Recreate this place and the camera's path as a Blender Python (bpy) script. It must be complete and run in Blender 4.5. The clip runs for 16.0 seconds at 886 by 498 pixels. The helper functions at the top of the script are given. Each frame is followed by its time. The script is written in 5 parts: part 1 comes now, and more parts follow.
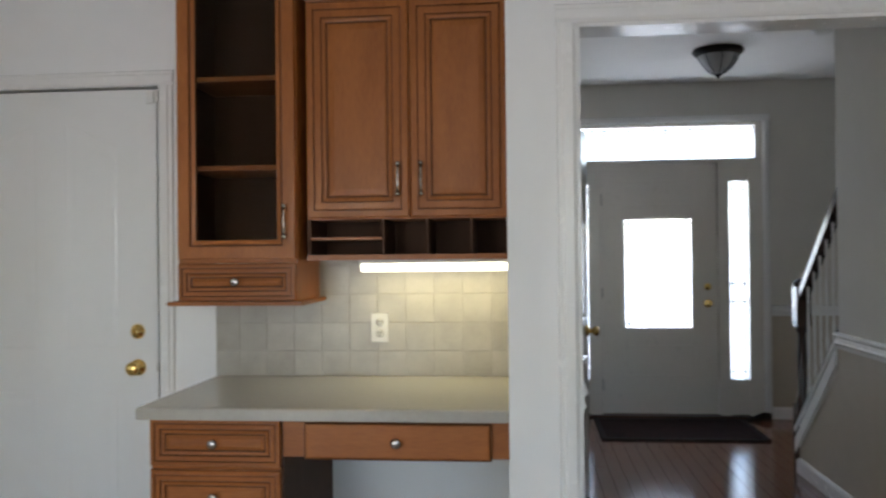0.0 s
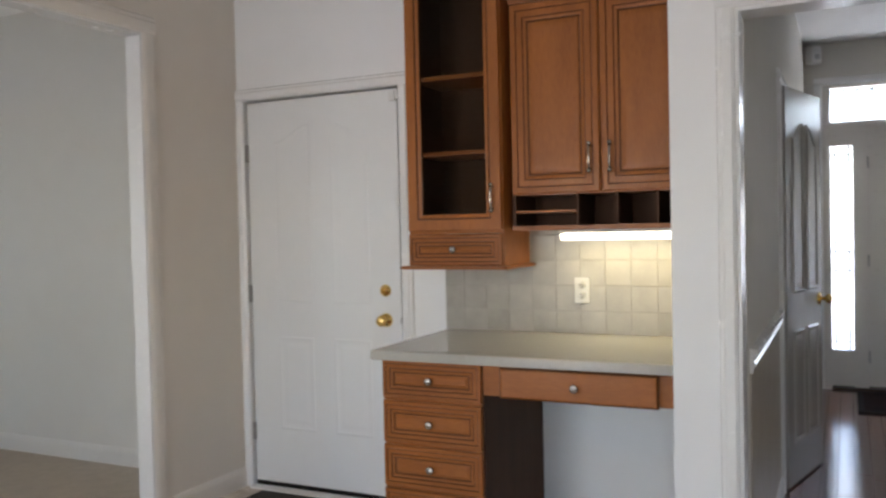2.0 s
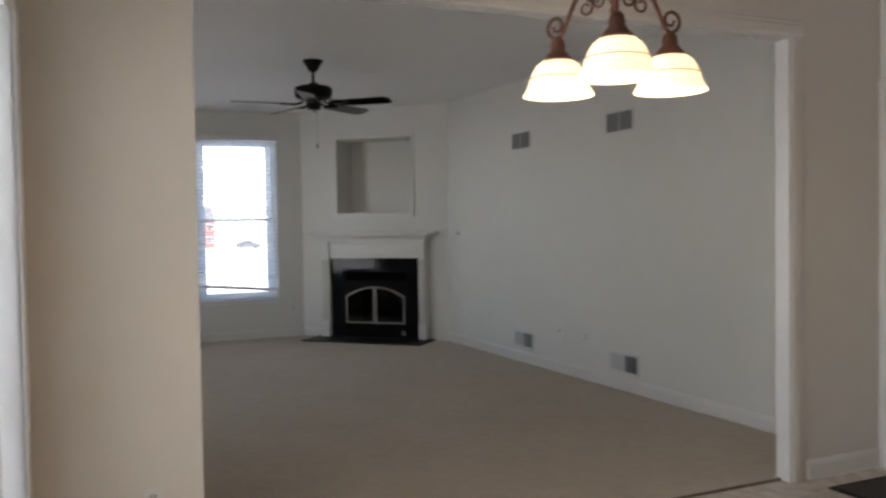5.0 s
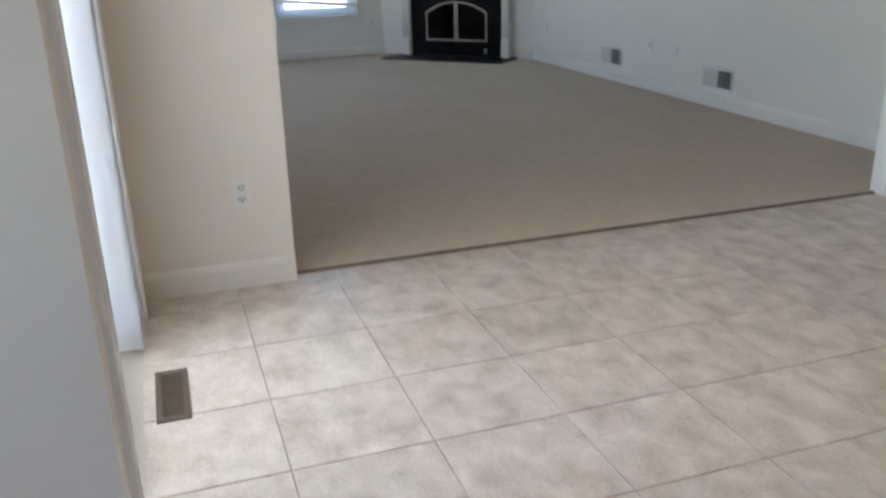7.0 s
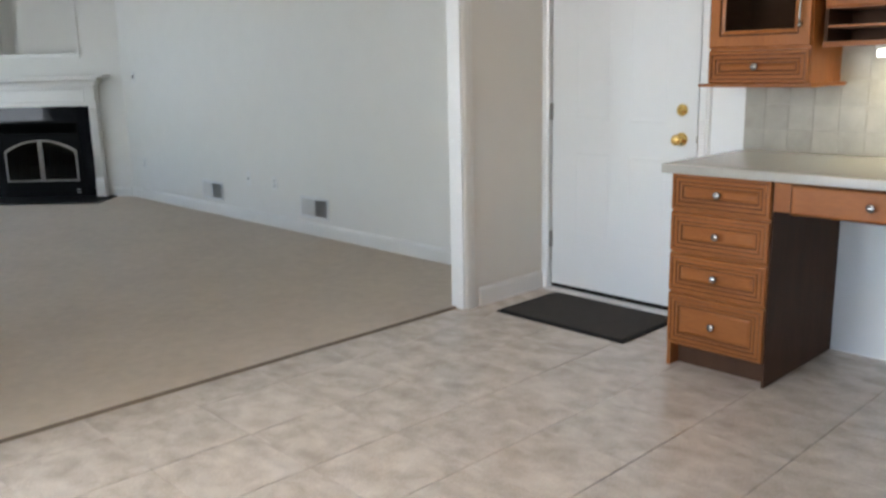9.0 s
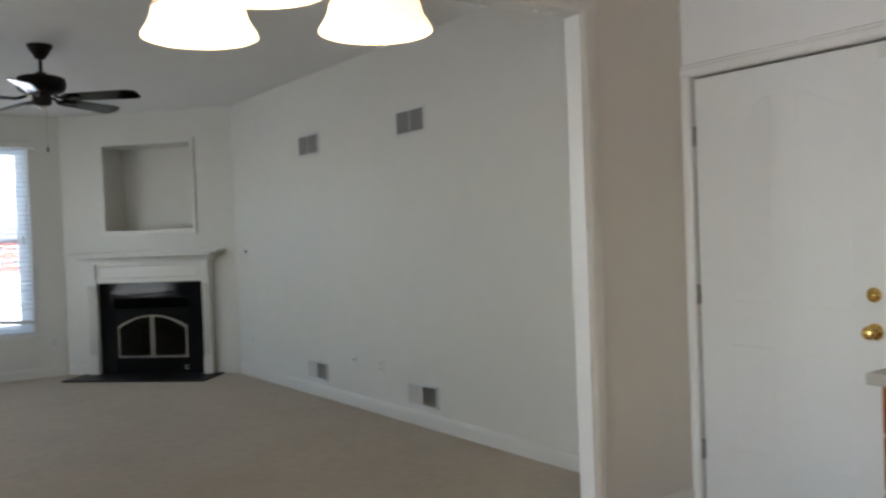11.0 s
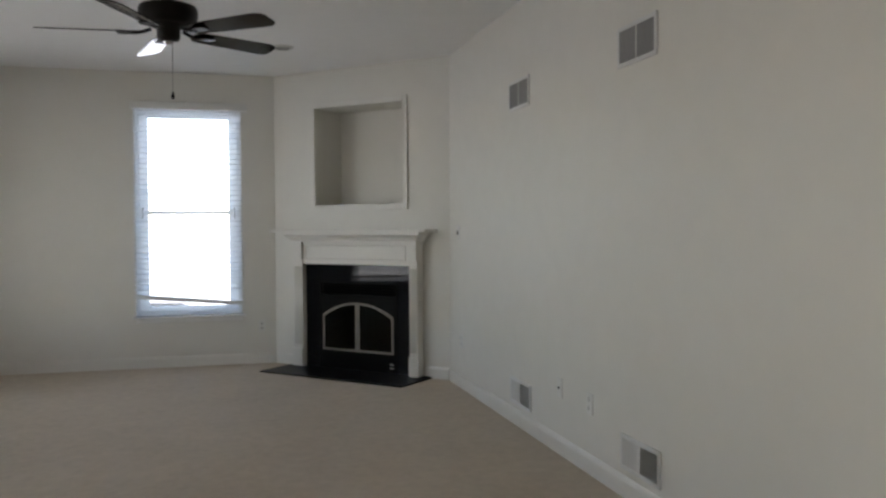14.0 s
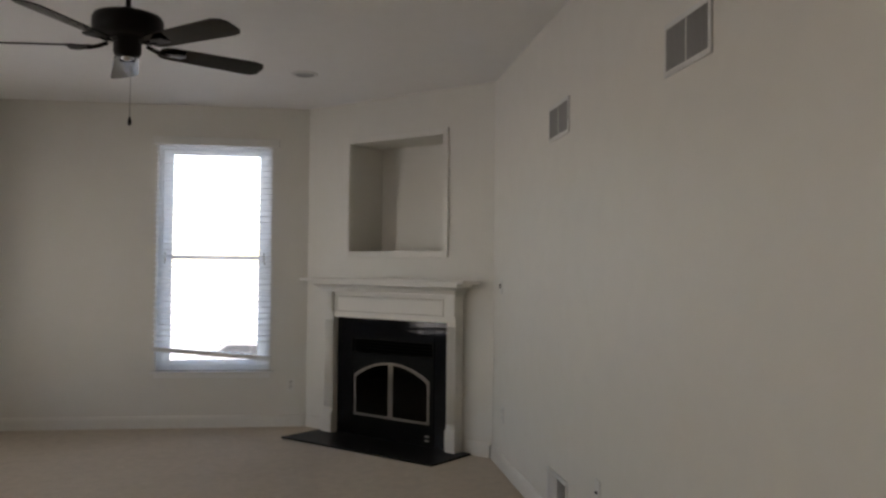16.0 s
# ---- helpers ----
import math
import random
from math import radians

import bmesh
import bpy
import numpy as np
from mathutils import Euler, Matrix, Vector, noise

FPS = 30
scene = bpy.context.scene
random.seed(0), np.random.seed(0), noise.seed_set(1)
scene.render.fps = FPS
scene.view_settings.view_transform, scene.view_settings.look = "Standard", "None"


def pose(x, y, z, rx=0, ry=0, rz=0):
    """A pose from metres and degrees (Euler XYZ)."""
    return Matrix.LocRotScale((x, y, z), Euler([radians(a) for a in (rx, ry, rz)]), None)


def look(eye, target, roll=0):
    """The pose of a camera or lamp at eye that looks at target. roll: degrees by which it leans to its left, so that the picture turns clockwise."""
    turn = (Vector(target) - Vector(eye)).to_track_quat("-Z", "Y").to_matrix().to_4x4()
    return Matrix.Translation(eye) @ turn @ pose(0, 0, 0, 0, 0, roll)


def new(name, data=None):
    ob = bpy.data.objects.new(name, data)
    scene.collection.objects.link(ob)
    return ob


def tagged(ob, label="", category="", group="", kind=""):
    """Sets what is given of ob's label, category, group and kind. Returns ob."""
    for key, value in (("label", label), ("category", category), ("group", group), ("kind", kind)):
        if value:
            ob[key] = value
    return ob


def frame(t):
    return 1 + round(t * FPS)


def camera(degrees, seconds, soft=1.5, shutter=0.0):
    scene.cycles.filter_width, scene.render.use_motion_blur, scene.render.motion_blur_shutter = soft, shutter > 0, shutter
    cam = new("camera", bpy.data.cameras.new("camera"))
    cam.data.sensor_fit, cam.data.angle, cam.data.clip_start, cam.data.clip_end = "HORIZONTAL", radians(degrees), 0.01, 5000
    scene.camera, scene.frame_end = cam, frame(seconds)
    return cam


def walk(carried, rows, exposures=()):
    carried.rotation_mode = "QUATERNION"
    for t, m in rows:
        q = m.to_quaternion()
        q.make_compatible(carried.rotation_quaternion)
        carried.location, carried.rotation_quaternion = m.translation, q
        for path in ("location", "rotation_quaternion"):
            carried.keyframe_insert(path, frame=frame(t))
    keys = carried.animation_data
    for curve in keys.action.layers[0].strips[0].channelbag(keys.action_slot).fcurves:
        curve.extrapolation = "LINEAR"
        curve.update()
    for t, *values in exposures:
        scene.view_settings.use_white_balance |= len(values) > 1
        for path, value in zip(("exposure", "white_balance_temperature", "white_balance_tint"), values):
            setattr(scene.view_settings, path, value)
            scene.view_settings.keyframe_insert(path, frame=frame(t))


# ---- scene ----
cam = camera(55.7, 16.0, 2.5, 0.35)
PATH = [
    (0, (0.151, 0.186, 1.36), (-0.047, 2.176, 1.374), -0.6),
    (0.5, (0.278, 0.157, 1.368), (-0.16, 2.108, 1.377), 0.1),
    (1, (0.358, 0.052, 1.359), (-0.166, 1.982, 1.383), 0.6),
    (1.5, (0.478, -0.075, 1.362), (-0.227, 1.794, 1.268), -0.2),
    (2, (0.626, -0.128, 1.367), (-0.244, 1.672, 1.315), -1.3),
    (2.5, (0.775, -0.195, 1.38), (-0.298, 1.493, 1.348), -0.3),
    (3, (0.838, -0.292, 1.364), (-0.325, 1.336, 1.35), 0.6),
    (3.5, (0.856, -0.419, 1.379), (-0.484, 1.065, 1.324), -0.2),
    (4, (0.867, -0.508, 1.383), (-0.69, 0.746, 1.321), -0.9),
    (4.5, (0.872, -0.574, 1.371), (-0.838, 0.461, 1.3), -1.1),
    (5, (0.879, -0.617, 1.37), (-0.942, 0.207, 1.31), -0.9),
    (5.2, (0.872, -0.625, 1.397), (-0.982, 0.12, 1.316), -1.3),
    (7.3, (0.806, -0.572, 1.218), (-0.929, 0.072, 0.462), -0.7),
    (7.5, (0.809, -0.546, 1.22), (-0.887, 0.214, 0.48), -0.6),
    (8, (0.813, -0.471, 1.23), (-0.728, 0.604, 0.546), -0.9),
    (8.2, (0.822, -0.459, 1.24), (-0.654, 0.724, 0.589), -0.7),
    (10.3, (0.532, -0.077, 1.365), (-0.926, 1.289, 1.261), -0.2),
    (10.5, (0.457, -0.05, 1.365), (-1.064, 1.248, 1.307), -0.4),
    (11, (0.267, 0.164, 1.366), (-1.358, 1.33, 1.329), -2.1),
    (11.5, (0.09, 0.458, 1.351), (-1.72, 1.308, 1.294), 0.6),
    (12, (-0.216, 0.758, 1.291), (-2.057, 1.539, 1.256), 0.8),
    (12.5, (-0.44, 0.984, 1.324), (-2.303, 1.71, 1.302), -0.2),
    (13, (-0.642, 1.197, 1.333), (-2.554, 1.783, 1.333), 1.1),
    (13.5, (-0.929, 1.426, 1.305), (-2.853, 1.971, 1.269), 0.8),
    (14, (-1.126, 1.591, 1.321), (-3.059, 2.101, 1.265), -0.3),
    (14.5, (-1.369, 1.827, 1.354), (-3.326, 2.24, 1.375), 1.3),
    (15, (-1.586, 1.976, 1.338), (-3.545, 2.374, 1.318), 0.7),
    (15.5, (-1.775, 2.068, 1.354), (-3.736, 2.463, 1.37), 0.3),
    (16, (-1.964, 2.247, 1.372), (-3.944, 2.522, 1.421), 0.6),
]
walk(cam, [(t, look(eye, target, roll)) for t, eye, target, roll in PATH],
     [(0.0, 3.42, 6350, 10), (0.5, 3.2, 6400, 14), (1.0, 3.2, 6450, 15), (1.5, 3.5, 6450, 15), (2.0, 3.65, 6550, 14), (4.0, 3.53, 6600, 13), (4.5, 3.3, 6650, 14), (5.2, 3.2, 6750, 16), (7.3, 3.9, 5950, 10), (8.2, 4.3, 5980, 10),
      (10.3, 3.7, 6450, 12), (11.0, 3.55, 6550, 10), (11.5, 3.45, 6950, 17), (12.0, 3.53, 6900, 16), (13.0, 3.5, 6900, 14), (14.5, 3.5, 6950, 13), (15.0, 3.12, 7300, 15), (15.5, 3.22, 7500, 17), (16.0, 3.15, 7600, 18)])

# ---- world and large lights ----
world = bpy.data.worlds.new("overcast_day")
scene.world = world
world.use_nodes = True
wn = world.node_tree.nodes
sky = wn.new("ShaderNodeTexSky")
sky.sky_type, sky.sun_disc = "NISHITA", False
sky.sun_elevation, sky.sun_rotation = radians(50), radians(90)
sky.air_density, sky.dust_density = 1.0, 1.0
world.node_tree.links.new(sky.outputs[0], wn["Background"].inputs[0])
wn["Background"].inputs[1].default_value = 0.09

sun_data = bpy.data.lights.new("sun", "SUN")
sun_data.energy, sun_data.angle, sun_data.color = 1.5, radians(15), (1.0, 0.96, 0.9)
sun = new("sun", sun_data)
sun.matrix_world = look((25, -2, 30), (0, 0, 0))


def area_lamp(name, eye, target, w, h, watts, color=(1.0, 0.985, 0.96)):
    d = bpy.data.lights.new(name, "AREA")
    d.shape, d.size, d.size_y, d.energy, d.color = "RECTANGLE", w, h, watts, color
    ob = new(name, d)
    ob.matrix_world = look(eye, target)
    return ob


def bulb_lamp(name, place, watts, color, radius=0.03):
    d = bpy.data.lights.new(name, "POINT")
    d.energy, d.color, d.shadow_soft_size = watts, color, radius
    ob = new(name, d)
    ob.location = place
    return ob


# daylight at the glazed openings, and fill at an unseen, added kitchen opening
area_lamp("daylight_patio_door", (-1.45, -1.12, 1.15), (-1.45, 2, 0.2), 1.2, 1.9, 2.7, (0.93, 0.98, 1.0))
area_lamp("kitchen_fill_opening", (1.2, -3.9, 1.6), (1.0, 3, 1.2), 2.2, 1.3, 1.2)
area_lamp("daylight_family_window", (-7.61, -1.16, 1.48), (-7.61, 3, 2.4), 0.94, 1.8, 1.75, (0.95, 1.0, 0.985))
area_lamp("daylight_family_window", (-5.2, -1.16, 1.48), (-5.2, 3, 2.4), 0.94, 1.8, 1.0, (0.95, 1.0, 0.985))
area_lamp("daylight_front_door", (1.24, 7.75, 1.62), (1.24, 3, 1.0), 1.6, 1.6, 1.75)

# ---- materials ----


def surf(name, c1, c2=None, rough=0.6, scale=3.0, bump=0.0, bump_scale=120.0, stretch=(1, 1, 1), detail=4, warp=0.0, metal=0.0, rand=0.0,
         coat=0.0, fine=0.35, rough_var=0.08, spec=0.5):
    """A painted, stained or grained surface: two scales of colour variation and fine relief."""
    m = bpy.data.materials.new(name)
    m.use_nodes = True
    nt = m.node_tree
    n, ln = nt.nodes, nt.links.new
    bsdf = n["Principled BSDF"]
    c2 = c2 or tuple(v * 0.9 for v in c1)
    tc, mp = n.new("ShaderNodeTexCoord"), n.new("ShaderNodeMapping")
    mp.inputs["Scale"].default_value = stretch
    info = n.new("ShaderNodeObjectInfo")
    add = n.new("ShaderNodeVectorMath")
    add.operation = "MULTIPLY_ADD"
    add.inputs[1].default_value = (37.0, 53.0, 71.0)
    ln(info.outputs["Random"], add.inputs[0])
    ln(tc.outputs["Object"], add.inputs[2])
    ln(add.outputs[0], mp.inputs[0])
    big, small = n.new("ShaderNodeTexNoise"), n.new("ShaderNodeTexNoise")
    big.inputs["Scale"].default_value, big.inputs["Detail"].default_value = scale, detail
    big.inputs["Distortion"].default_value = warp
    small.inputs["Scale"].default_value, small.inputs["Detail"].default_value = scale * 11, 3
    for t in (big, small):
        ln(mp.outputs[0], t.inputs["Vector"])
    mix = n.new("ShaderNodeMix")
    ln(big.outputs["Fac"], mix.inputs[2])
    ln(small.outputs["Fac"], mix.inputs[3])
    mix.inputs[0].default_value = fine
    ramp = n.new("ShaderNodeMapRange")
    ramp.inputs[1].default_value, ramp.inputs[2].default_value = 0.3, 0.7
    ln(mix.outputs[0], ramp.inputs[0])
    col = n.new("ShaderNodeMix")
    col.data_type = "RGBA"
    col.inputs[6].default_value, col.inputs[7].default_value = (*c1, 1), (*c2, 1)
    ln(ramp.outputs[0], col.inputs[0])
    out = col.outputs[2]
    if rand:
        hsv = n.new("ShaderNodeHueSaturation")
        rr = n.new("ShaderNodeMapRange")
        rr.inputs[3].default_value, rr.inputs[4].default_value = 1 - rand, 1 + rand
        ln(info.outputs["Random"], rr.inputs[0])
        ln(rr.outputs[0], hsv.inputs["Value"])
        ln(out, hsv.inputs["Color"])
        out = hsv.outputs[0]
    ln(out, bsdf.inputs["Base Color"])
    rv = n.new("ShaderNodeMapRange")
    rv.inputs[3].default_value, rv.inputs[4].default_value = max(0.02, rough - rough_var), min(1, rough + rough_var)
    ln(small.outputs["Fac"], rv.inputs[0])
    ln(rv.outputs[0], bsdf.inputs["Roughness"])
    bsdf.inputs["Metallic"].default_value = metal
    bsdf.inputs["Coat Weight"].default_value = coat
    bsdf.inputs["Specular IOR Level"].default_value = spec
    if bump:
        bt, bp = n.new("ShaderNodeTexNoise"), n.new("ShaderNodeBump")
        bt.inputs["Scale"].default_value, bt.inputs["Detail"].default_value = bump_scale, 3
        ln(mp.outputs[0], bt.inputs["Vector"])
        ln(bt.outputs["Fac"], bp.inputs["Height"])
        bp.inputs["Strength"].default_value, bp.inputs["Distance"].default_value = bump, 0.004
        ln(bp.outputs[0], bsdf.inputs["Normal"])
    return m


def glow(name, color, strength, base=(0.9, 0.85, 0.75)):
    m = surf(name, base, rough=0.4)
    b = m.node_tree.nodes["Principled BSDF"]
    b.inputs["Emission Color"].default_value, b.inputs["Emission Strength"].default_value = (*color, 1), strength
    return m


def pane_glass(name, tint=(1, 1, 1), haze=0.0, shine=0.05):
    m = bpy.data.materials.new(name)
    m.use_nodes = True
    nt = m.node_tree
    n, ln = nt.nodes, nt.links.new
    n.remove(n["Principled BSDF"])
    clear, gloss, mix = n.new("ShaderNodeBsdfTransparent"), n.new("ShaderNodeBsdfGlossy"), n.new("ShaderNodeMixShader")
    clear.inputs[0].default_value = (*tint, 1)
    gloss.inputs["Roughness"].default_value = 0.03
    mix.inputs[0].default_value = shine
    body = clear.outputs[0]
    if haze:
        tr, m2 = n.new("ShaderNodeBsdfTranslucent"), n.new("ShaderNodeMixShader")
        tr.inputs[0].default_value = (0.9, 0.93, 0.95, 1)
        m2.inputs[0].default_value = haze
        ln(clear.outputs[0], m2.inputs[1])
        ln(tr.outputs[0], m2.inputs[2])
        body = m2.outputs[0]
    ln(body, mix.inputs[1])
    ln(gloss.outputs[0], mix.inputs[2])
    ln(mix.outputs[0], n["Material Output"].inputs[0])
    return m


def translucent(name, color, share=0.55):
    """Plastic that lets some light through: thin slats, and frames made to glow."""
    m = surf(name, color, rough=0.45, scale=8)
    n, ln = m.node_tree.nodes, m.node_tree.links.new
    tr, mix = n.new("ShaderNodeBsdfTranslucent"), n.new("ShaderNodeMixShader")
    tr.inputs[0].default_value, mix.inputs[0].default_value = (*color, 1), share
    ln(n["Principled BSDF"].outputs[0], mix.inputs[1])
    ln(tr.outputs[0], mix.inputs[2])
    ln(mix.outputs[0], n["Material Output"].inputs[0])
    return m


PAINT_WHITE = surf("off_white_wall_paint", (0.80, 0.795, 0.785), (0.76, 0.755, 0.745), 0.55, 0.7, 0.12, 220)
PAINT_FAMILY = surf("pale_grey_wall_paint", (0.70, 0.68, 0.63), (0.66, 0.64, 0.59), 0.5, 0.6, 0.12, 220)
PAINT_BEIGE = surf("beige_wall_paint", (0.71, 0.655, 0.58), (0.67, 0.62, 0.545), 0.5, 0.7, 0.12, 220)
PAINT_HALL = surf("hall_wall_paint", (0.66, 0.63, 0.575), (0.62, 0.595, 0.54), 0.75, 0.7, 0.0, 220, spec=0.1)
PAINT_TAUPE = surf("taupe_lower_wall_paint", (0.47, 0.405, 0.315), (0.43, 0.37, 0.285), 0.45, 0.9, 0.1, 220)
CEILING_PAINT = surf("ceiling_paint", (0.87, 0.86, 0.845), (0.83, 0.82, 0.805), 0.8, 0.8, 0.2, 160)
# White trim toned down: the kitchen-side casing's shade is put into its colour.
CASING_SHADED = surf("shaded_white_casing_paint", (0.75, 0.71, 0.65), (0.71, 0.67, 0.61), 0.35, 2.0, 0.03, 80)
EDGE_STRIP = surf("tan_carpet_edge_strip", (0.20, 0.155, 0.115), (0.15, 0.115, 0.085), 0.8, 12)
TRIM = surf("white_semigloss_trim", (0.80, 0.79, 0.77), (0.76, 0.75, 0.73), 0.25, 2.0, 0.03, 80)
FRONT_PAINT = surf("warm_grey_front_door_paint", (0.70, 0.66, 0.60), (0.66, 0.62, 0.56), 0.3, 1.5, 0.05, 60)
# White closet door painted grey: its dark, backlit side is put into the colour.
CLOSET_BACKLIT = surf("white_closet_door_paint_backlit", (0.42, 0.39, 0.355), (0.38, 0.355, 0.325), 0.22, 1.5, 0.03, 60)
MANTEL_PAINT = surf("cream_mantel_paint", (0.71, 0.69, 0.645), (0.67, 0.65, 0.605), 0.35, 2.0, 0.03, 80)
DOOR_PAINT = surf("white_door_paint", (0.76, 0.76, 0.75), (0.73, 0.73, 0.72), 0.33, 1.5, 0.05, 60)
CARPET = surf("beige_carpet", (0.60, 0.515, 0.42), (0.50, 0.43, 0.345), 0.95, 1.6, 0.6, 260, fine=0.55, spec=0.1)
TILE = surf("mottled_stone_floor_tile", (0.73, 0.65, 0.56), (0.43, 0.362, 0.29), 0.24, 9.0, 0.0, 40, (1, 1.3, 1), 9.0, 0.3, rand=0.03, fine=0.3)
GROUT = surf("grey_grout", (0.48, 0.425, 0.36), (0.42, 0.37, 0.315), 0.9, 8, 0.3, 200)
SPLASH = surf("pale_stone_wall_tile", (0.45, 0.42, 0.365), (0.33, 0.305, 0.26), 0.3, 9.0, 0.05, 60, rand=0.05, fine=0.25)
SPLASH_GROUT = surf("pale_grout", (0.42, 0.39, 0.34), None, 0.9, 10, 0.2, 200)
COUNTER = surf("grey_beige_quartz", (0.42, 0.40, 0.36), (0.36, 0.34, 0.30), 0.18, 60, 0.0, fine=0.6)
CAB = surf("honey_maple_stain", (0.385, 0.131, 0.030), (0.245, 0.078, 0.0175), 0.38, 2.6, 0.06, 90, (6, 6, 1), rand=0.06, coat=0.04, spec=0.3, fine=0.45)
CAB_H = surf("honey_maple_stain_cross_grain", (0.345, 0.116, 0.027), (0.225, 0.071, 0.016), 0.38, 2.6, 0.06, 90, (1, 6, 6), rand=0.06, coat=0.04, spec=0.3, fine=0.45)
# Maple darkened for insides, toe kick and kneehole: recess shade put into it.
CAB_RECESS = surf("dark_brown_cabinet_recess_shade", (0.082, 0.040, 0.023), (0.058, 0.028, 0.016), 0.55, 3, 0.0, 90, (4, 4, 1), fine=0.1, rough_var=0.02, spec=0.12)
GLAZE = surf("dark_glaze_in_grooves", (0.120, 0.040, 0.011), (0.085, 0.028, 0.008), 0.45, 9, spec=0.2)
NICKEL = surf("brushed_nickel", (0.45, 0.43, 0.41), None, 0.25, 30, metal=1.0)
PULL = surf("antique_pewter", (0.50, 0.46, 0.41), (0.28, 0.25, 0.21), 0.22, 40, metal=1.0)
BRASS = surf("polished_brass", (0.95, 0.70, 0.26), (0.86, 0.58, 0.18), 0.12, 20, metal=1.0, rough_var=0.04)
STEEL = surf("dull_steel_hinge", (0.40, 0.38, 0.36), None, 0.4, 30, metal=1.0)
RUBBER = surf("black_rubber", (0.012, 0.012, 0.012), (0.02, 0.019, 0.018), 0.8, 20, 0.2, 200, spec=0.1)
MAT_BROWN = surf("dark_brown_mat_pile", (0.055, 0.045, 0.036), (0.035, 0.029, 0.024), 0.95, 25, 0.8, 400)
RUG_DARK = surf("dark_patterned_rug", (0.014, 0.009, 0.009), (0.028, 0.016, 0.015), 0.95, 14, 0.6, 300, spec=0.05)
PLANK = surf("dark_red_hardwood", (0.17, 0.058, 0.027), (0.095, 0.032, 0.016), 0.14, 2.5, 0.03, 70, (9, 1, 9), rand=0.18, coat=0.1)
BLACK_STONE = surf("polished_black_granite", (0.005, 0.0055, 0.007), (0.009, 0.010, 0.012), 0.03, 40, rough_var=0.01, spec=0.18)
HEARTH_STONE = surf("honed_black_granite", (0.007, 0.0072, 0.008), (0.013, 0.013, 0.014), 0.3, 40, spec=0.04)
BLACK_METAL = surf("matt_black_metal", (0.003, 0.003, 0.0032), (0.005, 0.005, 0.005), 0.45, 30, 0.05, 100, spec=0.05)
FIREBOX = surf("sooty_firebrick", (0.010, 0.008, 0.007), (0.016, 0.013, 0.011), 0.9, 12, 0.4, 40)
ANTIQUE = surf("pale_brass_door_frame", (0.21, 0.185, 0.16), (0.16, 0.14, 0.12), 0.4, 30, metal=0.6)
FAN_DARK = surf("oil_rubbed_bronze", (0.006, 0.0045, 0.004), (0.010, 0.007, 0.006), 0.45, 20, metal=0.0, spec=0.15)
BLADE = surf("dark_walnut_fan_blade", (0.007, 0.0045, 0.004), (0.004, 0.003, 0.0028), 0.12, 4, 0.03, 80, (1, 9, 9), coat=0.25, spec=0.25)
BRONZE = surf("rust_bronze_iron", (0.17, 0.075, 0.045), (0.09, 0.04, 0.028), 0.45, 18, 0.15, 90, metal=0.5)
SHADE = glow("lit_alabaster_glass", (1.0, 0.72, 0.37), 0.17)
TUBE_GLOW = glow("lit_fluorescent_diffuser", (1.0, 0.93, 0.68), 0.38)
FROST = surf("frosted_glass_bowl", (0.55, 0.55, 0.54), (0.42, 0.42, 0.42), 0.25, 12)
LEAD = surf("lead_came", (0.10, 0.10, 0.10), None, 0.5, 20, metal=0.6)
PLASTIC = surf("white_plastic", (0.72, 0.71, 0.68), None, 0.4, 4)
SOCKET = surf("worn_white_socket", (0.66, 0.65, 0.62), None, 0.4, 6)
SLOT = surf("dark_slot", (0.02, 0.02, 0.02), None, 0.8)
GRILLE_GREY = surf("grey_louvre_enamel", (0.30, 0.30, 0.305), (0.26, 0.26, 0.265), 0.5, 6)
GRILLE = surf("white_enamelled_steel", (0.66, 0.66, 0.65), (0.60, 0.60, 0.59), 0.4, 6)
DUCT = surf("dark_duct", (0.05, 0.042, 0.037), None, 0.9, 6)
VENT_BROWN = surf("brown_floor_register", (0.16, 0.12, 0.085), (0.12, 0.09, 0.065), 0.45, 20, metal=0.3)
# Frames pass light as well, so window bloom is put into the vinyl.
VINYL = translucent("white_vinyl_frame_with_bloom", (0.88, 0.89, 0.89), 0.45)
BLIND = translucent("white_blind_slat", (0.90, 0.905, 0.91), 0.72)
DARK_WOOD = surf("dark_stained_rail", (0.045, 0.022, 0.015), (0.03, 0.015, 0.011), 0.25, 4, 0.03, 80, (1, 9, 9), coat=0.4)
GLASS = pane_glass("clear_glass")
GLASS_HAZY = pane_glass("textured_glass", haze=0.35)
CAB_GLASS = pane_glass("cabinet_glass", (0.82, 0.82, 0.80), shine=0.005)
GLASS_SMOKE = pane_glass("smoked_fire_glass", (0.22, 0.20, 0.19), shine=0.02)
CONCRETE = surf("pale_concrete", (0.62, 0.61, 0.59), (0.55, 0.54, 0.52), 0.9, 0.6, 0.2, 30)
BRICK_RED = surf("red_brick_far", (0.30, 0.10, 0.08), (0.24, 0.08, 0.065), 0.9, 3, 0.2, 20)
ROOF = surf("grey_shingle_far", (0.12, 0.12, 0.125), None, 0.9, 4)
CAR_PAINT = surf("silver_car_paint", (0.35, 0.36, 0.38), None, 0.25, 3, metal=0.6, coat=0.5)
CAR_DARK = surf("dark_grey_car_paint", (0.09, 0.095, 0.105), None, 0.4, 3, spec=0.4)
CAR_GLASS = surf("dark_car_glass", (0.03, 0.035, 0.04), None, 0.05, 5)
CHROME = surf("chrome", (0.75, 0.75, 0.76), None, 0.1, 20, metal=1.0)

# ---- mesh helpers ----


